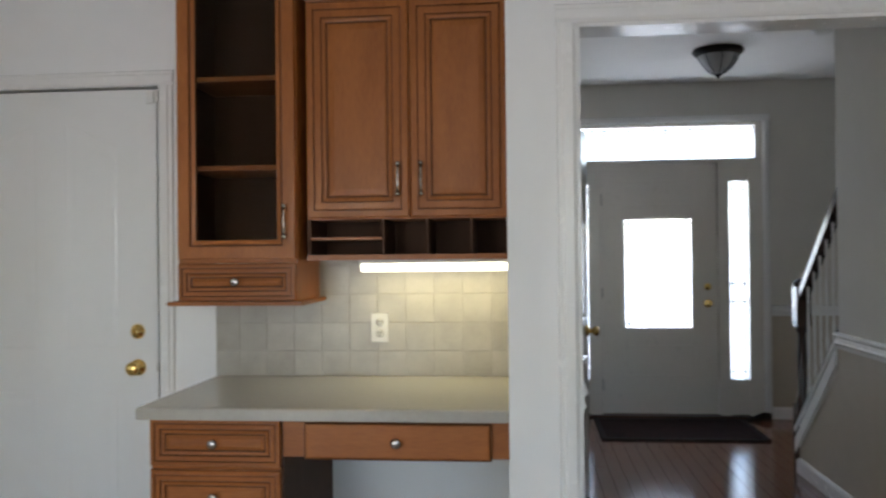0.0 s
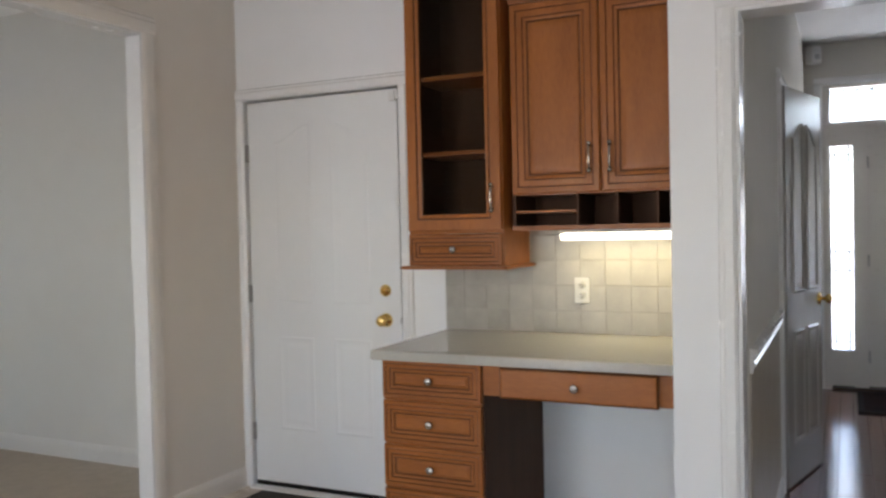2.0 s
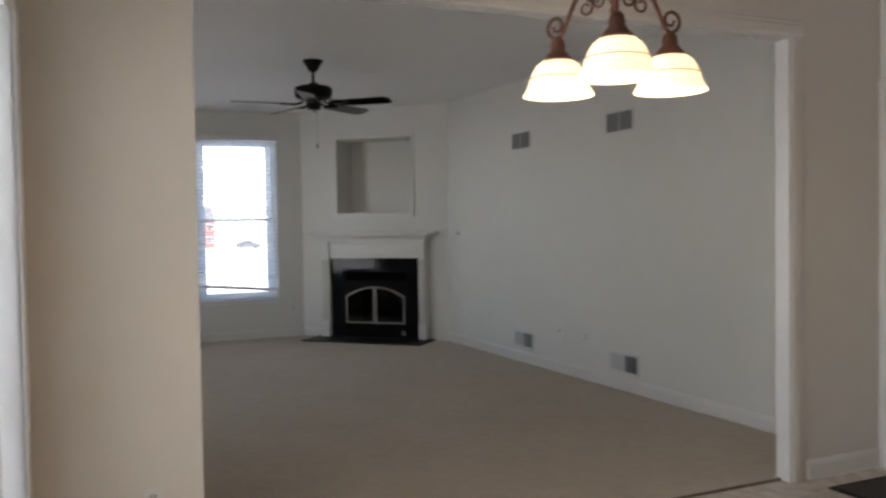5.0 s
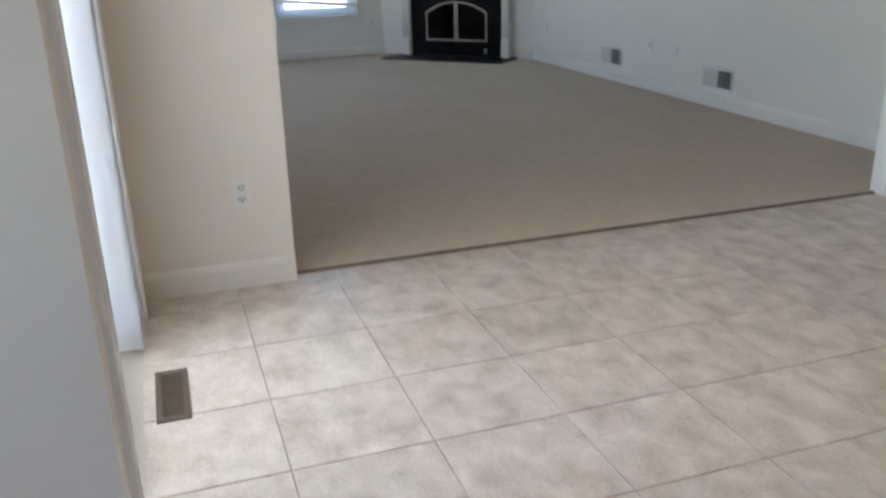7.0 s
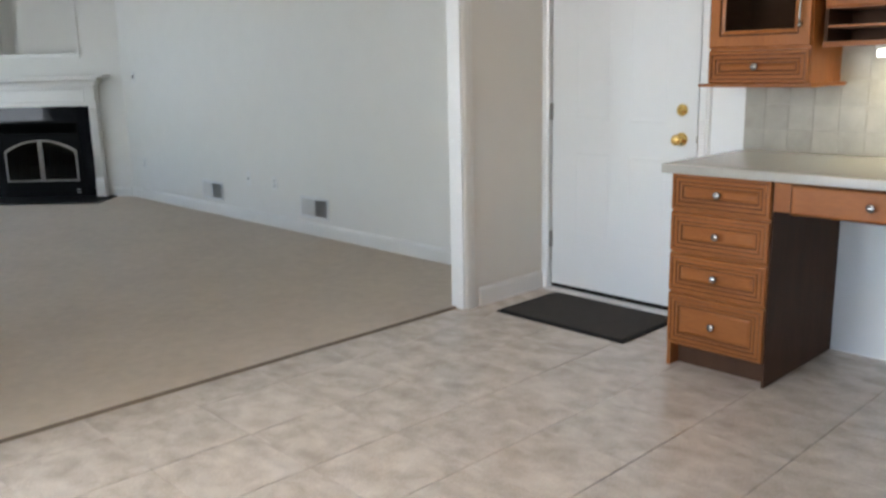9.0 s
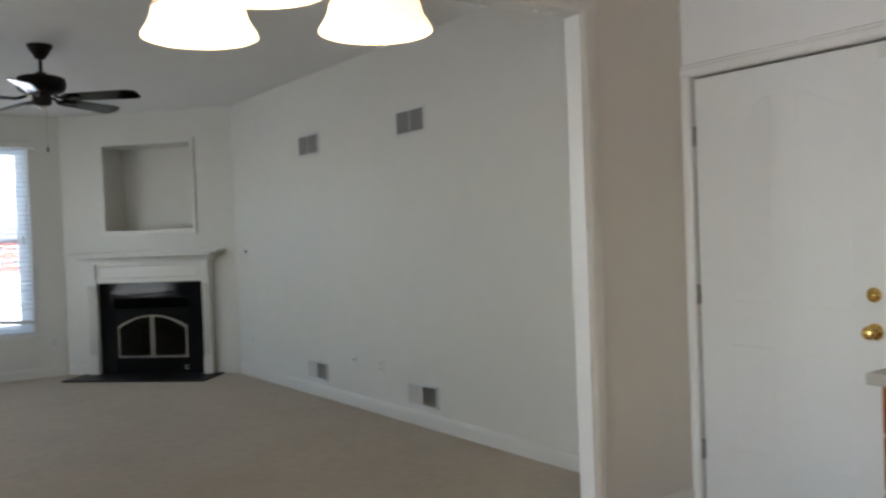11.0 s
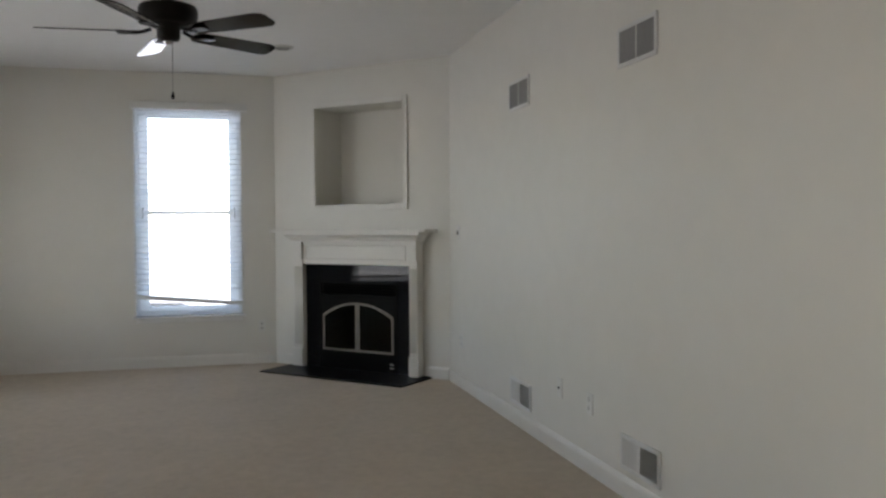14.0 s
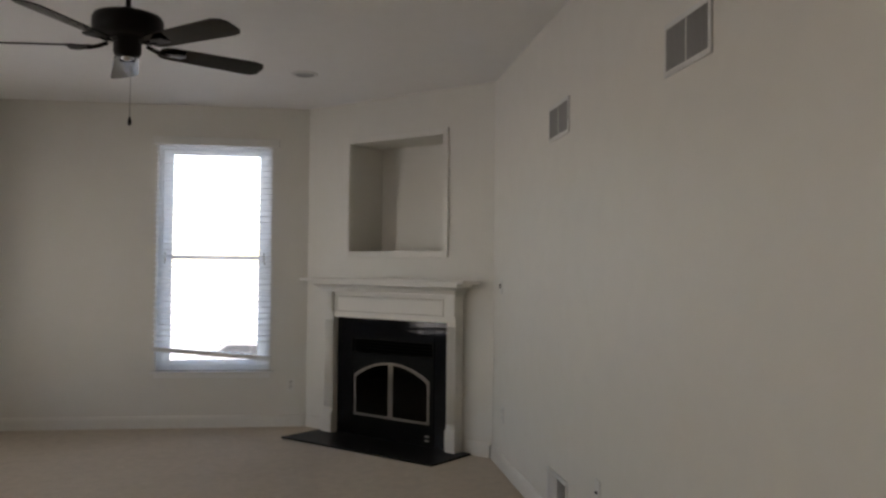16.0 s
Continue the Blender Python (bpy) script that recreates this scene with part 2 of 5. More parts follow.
def part(name, bm, material, parent=None, label=""):
    """Links a bmesh as one mesh object, under a thing or a part."""
    me = bpy.data.meshes.new(name)
    bmesh.ops.recalc_face_normals(bm, faces=bm.faces)
    bm.to_mesh(me)
    bm.free()
    for m in material if isinstance(material, (list, tuple)) else (material,):
        me.materials.append(m)
    ob = new(name, me)
    if parent:
        ob.parent = parent
    if label:
        ob["label"] = label
    return ob


def thing(name, m, label, category, group="", kind=""):
    ob = new(name)
    ob.empty_display_size = 0.1
    ob.matrix_world = m
    return tagged(ob, label, category, group, kind)


def box(bm, x0, x1, y0, y1, z0, z1, bevel=0.0, mi=0):
    vs = [bm.verts.new((x, y, z)) for z in (z0, z1) for y in (y0, y1) for x in (x0, x1)]
    fs = [bm.faces.new([vs[i] for i in q]) for q in ((0, 2, 3, 1), (4, 5, 7, 6), (0, 1, 5, 4), (2, 6, 7, 3), (0, 4, 6, 2), (1, 3, 7, 5))]
    for f in fs:
        f.material_index = mi
    if bevel:
        es = list({e for f in fs for e in f.edges})
        bmesh.ops.bevel(bm, geom=es, offset=bevel, segments=2, affect="EDGES", profile=0.6)
    return bm


def B(*a, bevel=0.0):
    return box(bmesh.new(), *a, bevel=bevel)


def smooth(bm):
    for f in bm.faces:
        f.smooth = True
    return bm


def lathe(bm, profile, centre=(0, 0, 0), m=None, seg=24, soft=True, mi=0):
    """Turns (radius, height) pairs round z."""
    m = m or Matrix.Translation(centre)
    rings = []
    for r, z in profile:
        if r < 1e-5:
            rings.append([bm.verts.new(m @ Vector((0, 0, z)))])
        else:
            rings.append([bm.verts.new(m @ Vector((r * math.cos(2 * math.pi * k / seg), r * math.sin(2 * math.pi * k / seg), z))) for k in range(seg)])
    for a, b in zip(rings, rings[1:]):
        for k in range(seg):
            j = (k + 1) % seg
            q = [a[k % len(a)], a[j % len(a)], b[j % len(b)], b[k % len(b)]]
            q = list(dict.fromkeys(q))
            if len(q) > 2:
                f = bm.faces.new(q)
                f.smooth, f.material_index = soft, mi
    return bm


def tube(bm, pts, r, seg=8, r2=None):
    """A round bar along points; its radius runs from r to r2."""
    pts = [Vector(p) for p in pts]
    r2 = r if r2 is None else r2
    side = None
    rings = []
    for i, p in enumerate(pts):
        d = (pts[min(i + 1, len(pts) - 1)] - pts[max(i - 1, 0)]).normalized()
        if side is None:
            side = d.orthogonal().normalized()
        side = (side - d * side.dot(d)).normalized()
        up = d.cross(side)
        q = r + (r2 - r) * i / (len(pts) - 1)
        rings.append([bm.verts.new(p + q * (math.cos(2 * math.pi * k / seg) * side + math.sin(2 * math.pi * k / seg) * up)) for k in range(seg)])
    for a, b in zip(rings, rings[1:]):
        for k in range(seg):
            j = (k + 1) % seg
            bm.faces.new((a[k], a[j], b[j], b[k])).smooth = True
    bm.faces.new(rings[0][::-1])
    bm.faces.new(rings[-1])
    return bm


def prism(bm, outline, y0, y1, mi=0):
    """An outline of (x, z) pairs drawn out from y0 to y1."""
    a = [bm.verts.new((x, y0, z)) for x, z in outline]
    b = [bm.verts.new((x, y1, z)) for x, z in outline]
    bm.faces.new(a).material_index = mi
    bm.faces.new(b[::-1]).material_index = mi
    for i in range(len(a)):
        j = (i + 1) % len(a)
        bm.faces.new((a[j], a[i], b[i], b[j])).material_index = mi
    return bm


def slab(bm, outline, z0, z1, mi=0):
    """An outline of (x, y) pairs drawn up from z0 to z1."""
    a = [bm.verts.new((x, y, z0)) for x, y in outline]
    b = [bm.verts.new((x, y, z1)) for x, y in outline]
    bm.faces.new(a[::-1]).material_index = mi
    bm.faces.new(b).material_index = mi
    for i in range(len(a)):
        j = (i + 1) % len(a)
        bm.faces.new((a[i], a[j], b[j], b[i])).material_index = mi
    return bm


def profile_run(bm, section, p, q, out):
    """A moulding: a section of (out, up) pairs run from p to q; out is the horizontal way it stands proud."""
    p, q, out = Vector(p), Vector(q), Vector(out)
    a = [bm.verts.new(p + out * o + Vector((0, 0, u))) for o, u in section]
    b = [bm.verts.new(q + out * o + Vector((0, 0, u))) for o, u in section]
    bm.faces.new(a)
    bm.faces.new(b[::-1])
    for i in range(len(a)):
        j = (i + 1) % len(a)
        bm.faces.new((a[j], a[i], b[i], b[j]))
    return bm


def rings_panel(bm, x0, x1, z0, z1, y, rings, fill=True, rise=None):
    """Nested outlines (inset, depth, material) on a face that looks along -y; rise(s) lifts the top edge, s from 0 to 1."""
    loops = []
    for inset, depth, mi in rings:
        a, b, c, d = x0 + inset, x1 - inset, z0 + inset, z1 - inset
        pts = [(a, c), (b, c)]
        for k in range(9 if rise else 2):
            s = k / (8 if rise else 1)
            pts.append((b + (a - b) * s, d + (rise(1 - s) if rise else 0)))
        loops.append(([bm.verts.new((px, y + depth, pz)) for px, pz in pts], mi))
    for (a, _), (b, mi) in zip(loops, loops[1:]):
        for i in range(len(a)):
            j = (i + 1) % len(a)
            bm.faces.new((a[i], a[j], b[j], b[i])).material_index = mi
    if fill:
        bm.faces.new(loops[-1][0]).material_index = loops[-1][1]
    return bm


def wall(name, x0, x1, y0, y1, z0, z1, openings, material, label):
    """A straight wall along x or y with openings (from, to, bottom, top) cut through."""
    along_x = (x1 - x0) > (y1 - y0)
    s0, s1 = (x0, x1) if along_x else (y0, y1)
    ss = sorted({s0, s1, *[v for o in openings for v in o[:2]]})
    zs = sorted({z0, z1, *[v for o in openings for v in o[2:]]})
    bm = bmesh.new()
    for a, b in zip(ss, ss[1:]):
        for c, d in zip(zs, zs[1:]):
            m, k = (a + b) / 2, (c + d) / 2
            if any(o[0] < m < o[1] and o[2] < k < o[3] for o in openings):
                continue
            box(bm, *((a, b, y0, y1) if along_x else (x0, x1, a, b)), c, d)
    bmesh.ops.remove_doubles(bm, verts=bm.verts, dist=1e-5)
    seen = {}
    for f in bm.faces:
        seen.setdefault(tuple(round(v, 4) for v in f.calc_center_median()), []).append(f)
    bmesh.ops.delete(bm, geom=[f for g in seen.values() if len(g) > 1 for f in g], context="FACES")
    return tagged(part(name, bm, material), label, "wall", kind="structure")

# ---- large structure ----
YN, XP, XW, ZC = 3.455, -2.31, -9.323, 2.752
YH, YF = 2.726, 7.21
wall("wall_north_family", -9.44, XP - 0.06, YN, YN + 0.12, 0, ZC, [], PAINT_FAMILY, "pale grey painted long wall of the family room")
wall("wall_garage", -2.6, -1.0, YN + 0.125, YN + 0.2, 0, ZC, [], PAINT_WHITE, "plain wall behind the white door")
wall("wall_north", XP - 0.06, 0.094, YN, YN + 0.12, 0, ZC, [(-2.272, -1.315, 0, 2.07)], PAINT_WHITE, "off-white painted wall behind the door, desk and family room")
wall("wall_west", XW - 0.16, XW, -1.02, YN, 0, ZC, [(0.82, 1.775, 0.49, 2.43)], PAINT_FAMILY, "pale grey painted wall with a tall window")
wall("wall_partition", XP - 0.085, XP, -1.02, YN, 0, ZC, [(-0.166, 2.787, 0, 2.30)], PAINT_BEIGE, "beige painted wall with a wide cased opening")
wall("wall_patio", XP, -0.66, -0.97, -0.75, 0, ZC, [(-2.12, -0.82, 0, 2.06)], PAINT_BEIGE, "beige painted wall round the patio door")
wall("wall_kitchen_side", -0.78, -0.66, -3.6, -0.97, 0, ZC, [], PAINT_BEIGE, "plain beige painted kitchen wall")
YS = -0.9
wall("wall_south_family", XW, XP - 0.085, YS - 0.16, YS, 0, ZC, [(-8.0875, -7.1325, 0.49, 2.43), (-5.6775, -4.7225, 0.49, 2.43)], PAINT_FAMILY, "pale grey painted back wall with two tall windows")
wall("wall_south", -0.66, 2.9, -3.72, -3.6, 0, ZC, [(0.1, 2.3, 1.0, 2.3)], PAINT_BEIGE, "plain unseen kitchen wall with an opening added for fill light")
wall("wall_east", 2.78, 2.9, -3.6, 7.36, 0, ZC, [], PAINT_HALL, "plain painted wall closing kitchen and stairwell")
wall("wall_hall_front", 0.094, 2.78, YH, YH + 0.12, 0, ZC, [(0.304, 1.55, 0, 2.05)], PAINT_WHITE, "off-white painted wall with a cased opening to the hall")
wall("wall_hall_side", 0.094, 0.318, YH + 0.12, 7.36, 0, ZC, [(4.36, 4.99, 0, 2.05)], PAINT_HALL, "grey-beige painted hall wall with a closet door")
wall("wall_front", 0.318, 2.78, YF, YF + 0.15, 0, ZC, [(0.45, 2.06, 0, 2.42)], PAINT_HALL, "grey-beige painted wall round the front door")

bm = bmesh.new()
box(bm, -9.6, 3.0, -3.8, 7.5, ZC, ZC + 0.2)
tagged(part("ceiling", bm, CEILING_PAINT), "flat painted ceiling", "ceiling", kind="structure")

# diagonal wall across the corner with the recess and the chimney opening; local x runs along it
DIAG = pose(-8.64, 2.772, 0, 0, 0, 45)
bm = bmesh.new()
ss, zs = (-0.966, -0.53, -0.47, 0.50, 0.60, 0.966), (0, 0.985, 1.514, 2.406, ZC)
for a, b in zip(ss, ss[1:]):
    for c, d in zip(zs, zs[1:]):
        m, k = (a + b) / 2, (c + d) / 2
        if (-0.47 < m < 0.50 and 1.514 < k < 2.406) or (-0.53 < m < 0.60 and k < 0.985):
            continue
        box(bm, a, b, 0, 0.06, c, d)
for q in ((-0.49, -0.47, 0.06, 0.40, 1.514, 2.406), (0.50, 0.52, 0.06, 0.40, 1.514, 2.406), (-0.49, 0.52, 0.40, 0.42, 1.49, 2.43),
          (-0.47, 0.50, 0.06, 0.40, 1.494, 1.514), (-0.47, 0.50, 0.06, 0.40, 2.406, 2.426)):
    box(bm, *q)
bmesh.ops.remove_doubles(bm, verts=bm.verts, dist=1e-5)
seen = {}
for f in bm.faces:
    seen.setdefault(tuple(round(v, 4) for v in f.calc_center_median()), []).append(f)
bmesh.ops.delete(bm, geom=[f for g in seen.values() if len(g) > 1 for f in g], context="FACES")
ob = part("wall_fireplace", bm, PAINT_FAMILY)
ob.matrix_world = DIAG
tagged(ob, "pale painted corner wall with a deep square recess", "wall", kind="structure")

# floors
tagged(part("floor_kitchen", B(-2.37, 2.78, -3.6, YN, -0.15, -0.006), GROUT), "stone tile kitchen floor with grey grout", "floor", kind="structure")
tagged(part("floor_family", B(XW, -2.37, YS, YN, -0.15, 0.010), CARPET), "beige cut-pile carpet", "carpet", kind="structure")
tagged(part("floor_hall", B(0.318, 2.78, YH + 0.06, YF, -0.004, -0.0015), PLANK), "dark glossy hardwood hall floor", "floor", kind="structure")

tagged(part("carpet_edge", profile_run(bmesh.new(), [(0, 0), (0.0, 0.012), (0.006, 0.010), (0.012, 0.0)], (-2.371, -0.166, 0), (-2.371, 2.787, 0), (1, 0, 0)), EDGE_STRIP),
       "thin tan edge strip between carpet and tile", "floor trim", kind="structure")

# baseboards
BASE = [(0, 0), (0.014, 0), (0.014, 0.078), (0.011, 0.09), (0.006, 0.1), (0, 0.102)]


def baseboard(p, q, out, section=BASE, paint=TRIM):
    ob = part("baseboard", profile_run(bmesh.new(), section, p, q, out), paint)
    return tagged(ob, "white painted baseboard", "baseboard", kind="structure")


r2 = math.sqrt(0.5)
baseboard((-7.955, YN, 0.01), (-2.395, YN, 0.01), (0, -1, 0), paint=MANTEL_PAINT)
baseboard((XW, YS, 0.01), (XW, 2.06, 0.01), (1, 0, 0), paint=MANTEL_PAINT)
baseboard((XW, YS, 0.01), (-2.395, YS, 0.01), (0, 1, 0), paint=MANTEL_PAINT)
baseboard((-2.31, 2.90, 0), (-2.31, 3.44, 0), (1, 0, 0), paint=CASING_SHADED)
baseboard((-2.31, -0.74, 0), (-2.31, -0.166, 0), (1, 0, 0), paint=CASING_SHADED)
baseboard((-2.395, YS, 0.01), (-2.395, -0.18, 0.01), (-1, 0, 0), paint=MANTEL_PAINT)
baseboard((-2.395, -0.18, 0), (-2.31, -0.18, 0), (0, 1, 0))
baseboard((0.318, 2.9, 0), (0.318, 4.29, 0), (1, 0, 0))
baseboard((0.318, 5.06, 0), (0.318, YF, 0), (1, 0, 0))
baseboard((2.122, YF, 0), (2.76, YF, 0), (0, -1, 0))
c = Vector((-8.64, 2.772, 0.01))
for a, b in ((-0.95, -0.68), (0.75, 0.95)):
    baseboard(c + Vector((r2, r2, 0)) * a, c + Vector((r2, r2, 0)) * b, (r2, -r2, 0), paint=MANTEL_PAINT)

# casings and jambs
CASE = [(0, 0), (0.010, 0), (0.018, 0.008), (0.018, 0.05), (0.012, 0.058), (0.012, 0.066), (0, 0.07)]


def casing(parent, x0, x1, z1, y, w, sides=(1, 1), material=TRIM, deep=0.02):
    """Two uprights and a head with a stepped face, standing proud of a wall that looks along -y."""
    steps = ((0, 0), (-deep * 0.6, 0.0), (-deep, w * 0.18), (-deep, w * 0.62), (-deep * 0.7, w * 0.72), (-deep * 0.7, w * 0.9), (0, w))
    for on, xi, sg in ((sides[0], x0, -1), (sides[1], x1, 1)):
        if on:
            bm = bmesh.new()
            a = [bm.verts.new((xi + sg * s, y + d, 0)) for d, s in steps]
            b = [bm.verts.new((xi + sg * s, y + d, z1)) for d, s in steps]
            bm.faces.new(a)
            bm.faces.new(b[::-1])
            for i in range(len(a)):
                j = (i + 1) % len(a)
                bm.faces.new((a[i], a[j], b[j], b[i]))
            part("casing_upright", bm, material, parent)
    bm = bmesh.new()
    xa, xb = x0 - (w if sides[0] else 0), x1 + (w if sides[1] else 0)
    a = [bm.verts.new((xa, y + d, z1 + s)) for d, s in steps]
    b = [bm.verts.new((xb, y + d, z1 + s)) for d, s in steps]
    bm.faces.new(a)
    bm.faces.new(b[::-1])
    for i in range(len(a)):
        j = (i + 1) % len(a)
        bm.faces.new((a[i], a[j], b[j], b[i]))
    part("casing_head", bm, material, parent)


def jambs(parent, x0, x1, z1, y0, y1, t=0.012, material=TRIM):
    part("jamb", B(x0, x0 + t, y0, y1, 0, z1 - t), material, parent)
    part("jamb", B(x1 - t, x1, y0, y1, 0, z1 - t), material, parent)
    part("jamb_head", B(x0, x1, y0, y1, z1 - t, z1), material, parent)


# wide opening to the family room: local -y looks into the kitchen
t1 = thing("opening_trim", pose(XP, 0, 0, 0, 0, 90), "white casing and jamb of the wide opening", "door casing", kind="structure")
casing(t1, -0.166, 2.787, 2.30, 0, 0.082, (0, 1), CASING_SHADED, 0.016)
part("jamb", B(2.773, 2.787 - 0.001, -0.006, 0.087, 0, 2.287, bevel=0.004), TRIM, t1)
part("jamb_head", B(-0.164, 2.786, -0.006, 0.087, 2.287, 2.299), TRIM, t1)

# opening to the hall
t2 = thing("opening_trim", pose(0, YH, 0), "white casing and jamb of the hall opening", "door casing", kind="structure")
casing(t2, 0.304, 1.55, 2.05, 0, 0.06)
jambs(t2, 0.304, 1.55, 2.05, -0.004, 0.124)

# ---- doors ----
PANEL = [(0, 0.0, 0), (0.010, -0.0022, 0), (0.022, -0.0008, 0), (0.034, -0.0006, 0), (0.055, -0.0018, 0)]


DEEP_PANEL = [(0, 0.0, 0), (0.008, -0.010, 0), (0.018, -0.009, 0), (0.026, -0.001, 0), (0.050, -0.006, 0)]


def panelled_face(bm, x0, x1, y, upper, lower, cols, lift, rings=PANEL):
    for k, (a, b) in enumerate(cols):
        def rise(s, k=k):
            s = s if k == 0 else 1 - s
            return lift * (s * s * (3 - 2 * s))
        rings_panel(bm, a, b, upper[0], upper[1], y, rings, rise=rise)
        rings_panel(bm, a, b, lower[0], lower[1], y, rings)


def knob(parent, x, y, z, material, name="door_knob"):
    """A round knob on a rose, standing out along -y."""
    m = pose(x, y, z, 90, 0, 0)
    bm = lathe(bmesh.new(), [(0.0, 0), (0.034, 0), (0.034, 0.004), (0.028, 0.011), (0.012, 0.014), (0.011, 0.028), (0.016, 0.034),
                             (0.026, 0.042), (0.028, 0.053), (0.024, 0.063), (0.012, 0.068), (0, 0.069)], m=m)
    return part(name, bm, material, parent, "polished round knob")


def hinge(parent, x, y, z):
    bm = B(x - 0.012, x + 0.010, y - 0.002, y + 0.002, z - 0.045, z + 0.045)
    tube(bm, [(x, y - 0.006, z - 0.046), (x, y - 0.006, z + 0.046)], 0.006)
    part("hinge", bm, STEEL, parent, "dull steel hinge")


d1 = thing("door_1", pose(0, YN, 0), "closed white four-panel door with arched upper panels and brass knobs", "door", kind="structure")
bm = B(-2.247, -1.34, 0.004, 0.044, 0.018, 2.046)
panelled_face(bm, 0, 0, 0.0035, (0.99, 1.83), (0.32, 0.815), ((-2.08, -1.855), (-1.735, -1.51)), 0.085)
leaf = part("door_leaf", bm, DOOR_PAINT, d1)
casing(d1, -2.262, -1.325, 2.06, 0, 0.062)
jambs(d1, -2.272, -1.315, 2.07, 0.0, 0.12)
for z in (1.78, 1.035, 0.30):
    hinge(d1, -2.251, -0.001, z)
knob(leaf, -1.424, 0.003, 0.916, BRASS)
bm = lathe(bmesh.new(), [(0, 0), (0.03, 0), (0.03, 0.006), (0.024, 0.014), (0.014, 0.016), (0.013, 0.022), (0, 0.023)], m=pose(-1.424, 0.003, 1.062, 90))
box(bm, -1.428, -1.42, -0.036, -0.02, 1.048, 1.076)
part("deadbolt", bm, BRASS, leaf, "polished brass deadbolt with thumb turn")
part("strike", B(-1.341, -1.336, -0.003, 0.0, 0.90, 0.935), STEEL, d1)
part("door_sweep", B(-2.245, -1.342, -0.002, 0.004, 0.012, 0.035), RUBBER, leaf, "dark rubber sweep")
part("threshold", profile_run(bmesh.new(), [(0, 0), (0.05, 0), (0.045, 0.008), (0.0, 0.014)], (-2.26, 0.0, 0), (-1.327, 0.0, 0), (0, -1, 0)), TRIM, d1, "white threshold")
part("alarm_contact", B(-1.378, -1.345, -0.012, 0.004, 1.985, 2.035, bevel=0.003), PLASTIC, leaf, "small white alarm contact")
part("alarm_magnet", B(-1.335, -1.318, -0.024, -0.012, 1.99, 2.04, bevel=0.003), PLASTIC, d1, "small white alarm contact")

# front door with sidelights and transom
d2 = thing("door_2", pose(0, YF, 0), "grey-white front door with glazed panel, sidelights and transom", "door", kind="structure")
bm = bmesh.new()
fr = [(0.45, 0.505, 0, 2.42), (0.665, 0.765, 0, 2.09), (1.711, 1.80, 0, 2.09), (1.955, 2.03, 0, 2.09), (2.01, 2.06, 2.125, 2.42), (2.03, 2.06, 0, 2.125)]
for a, b, c, d in fr:
    box(bm, a, b, 0.012, 0.13, c, d)
box(bm, 0.505, 2.03, 0.012, 0.13, 2.09, 2.125)
box(bm, 0.505, 2.01, 0.012, 0.13, 2.395, 2.42)
for a, b in ((0.505, 0.665), (1.80, 1.955)):
    box(bm, a, b, 0.03, 0.11, 0, 0.315)
    box(bm, a, b, 0.03, 0.11, 1.94, 2.09)
for q in ((0.755, 0.79, 0.03, 2.09), (1.69, 1.725, 0.03, 2.09), (0.755, 1.725, 2.07, 2.10), (0.755, 1.725, 0.0, 0.05)):
    box(bm, q[0], q[1], 0.09, 0.115, q[2], q[3])
part("door_frame", bm, FRONT_PAINT, d2)
casing(d2, 0.45, 2.06, 2.42, 0, 0.06)
bm = bmesh.new()
x0, x1, z0, z1 = 0.771, 1.705, 0.036, 2.084
gx0, gx1, gz0, gz1 = 0.955, 1.505, 0.735, 1.64
for q in ((x0, gx0, z0, z1), (gx1, x1, z0, z1), (gx0, gx1, z0, gz0), (gx0, gx1, gz1, z1)):
    box(bm, q[0], q[1], 0.04, 0.085, q[2], q[3])
rings_panel(bm, 0.93, 1.53, 0.33, 0.60, 0.0395, PANEL)
rings_panel(bm, 0.93, 1.53, 1.74, 1.96, 0.0395, PANEL)
leaf2 = part("door_leaf", bm, FRONT_PAINT, d2)
bm = bmesh.new()
for a, b, c, d in ((gx0 - 0.03, gx0 + 0.006, gz0 - 0.03, gz1 + 0.03), (gx1 - 0.006, gx1 + 0.03, gz0 - 0.03, gz1 + 0.03),
                   (gx0 + 0.006, gx1 - 0.006, gz0 - 0.03, gz0 + 0.006), (gx0 + 0.006, gx1 - 0.006, gz1 - 0.006, gz1 + 0.03)):
    box(bm, a, b, 0.026, 0.04, c, d, bevel=0.004)
part("glazing_bead", bm, FRONT_PAINT, leaf2)


def leaded(parent, x0, x1, z0, z1, y, xs, zs):
    g = part("pane", B(x0, x1, y, y + 0.006, z0, z1), GLASS_HAZY, parent, "textured leaded glass pane")
    g.visible_shadow = False
    bm = bmesh.new()
    for x in xs:
        box(bm, x - 0.007, x + 0.007, y - 0.003, y - 0.0005, z0 if len(xs) < 4 else z1 - 0.055, z1)
    for z in zs:
        box(bm, x0, x1, y - 0.0045, y - 0.0015, z - 0.006, z + 0.006)
    part("lead_came", bm, LEAD, g)


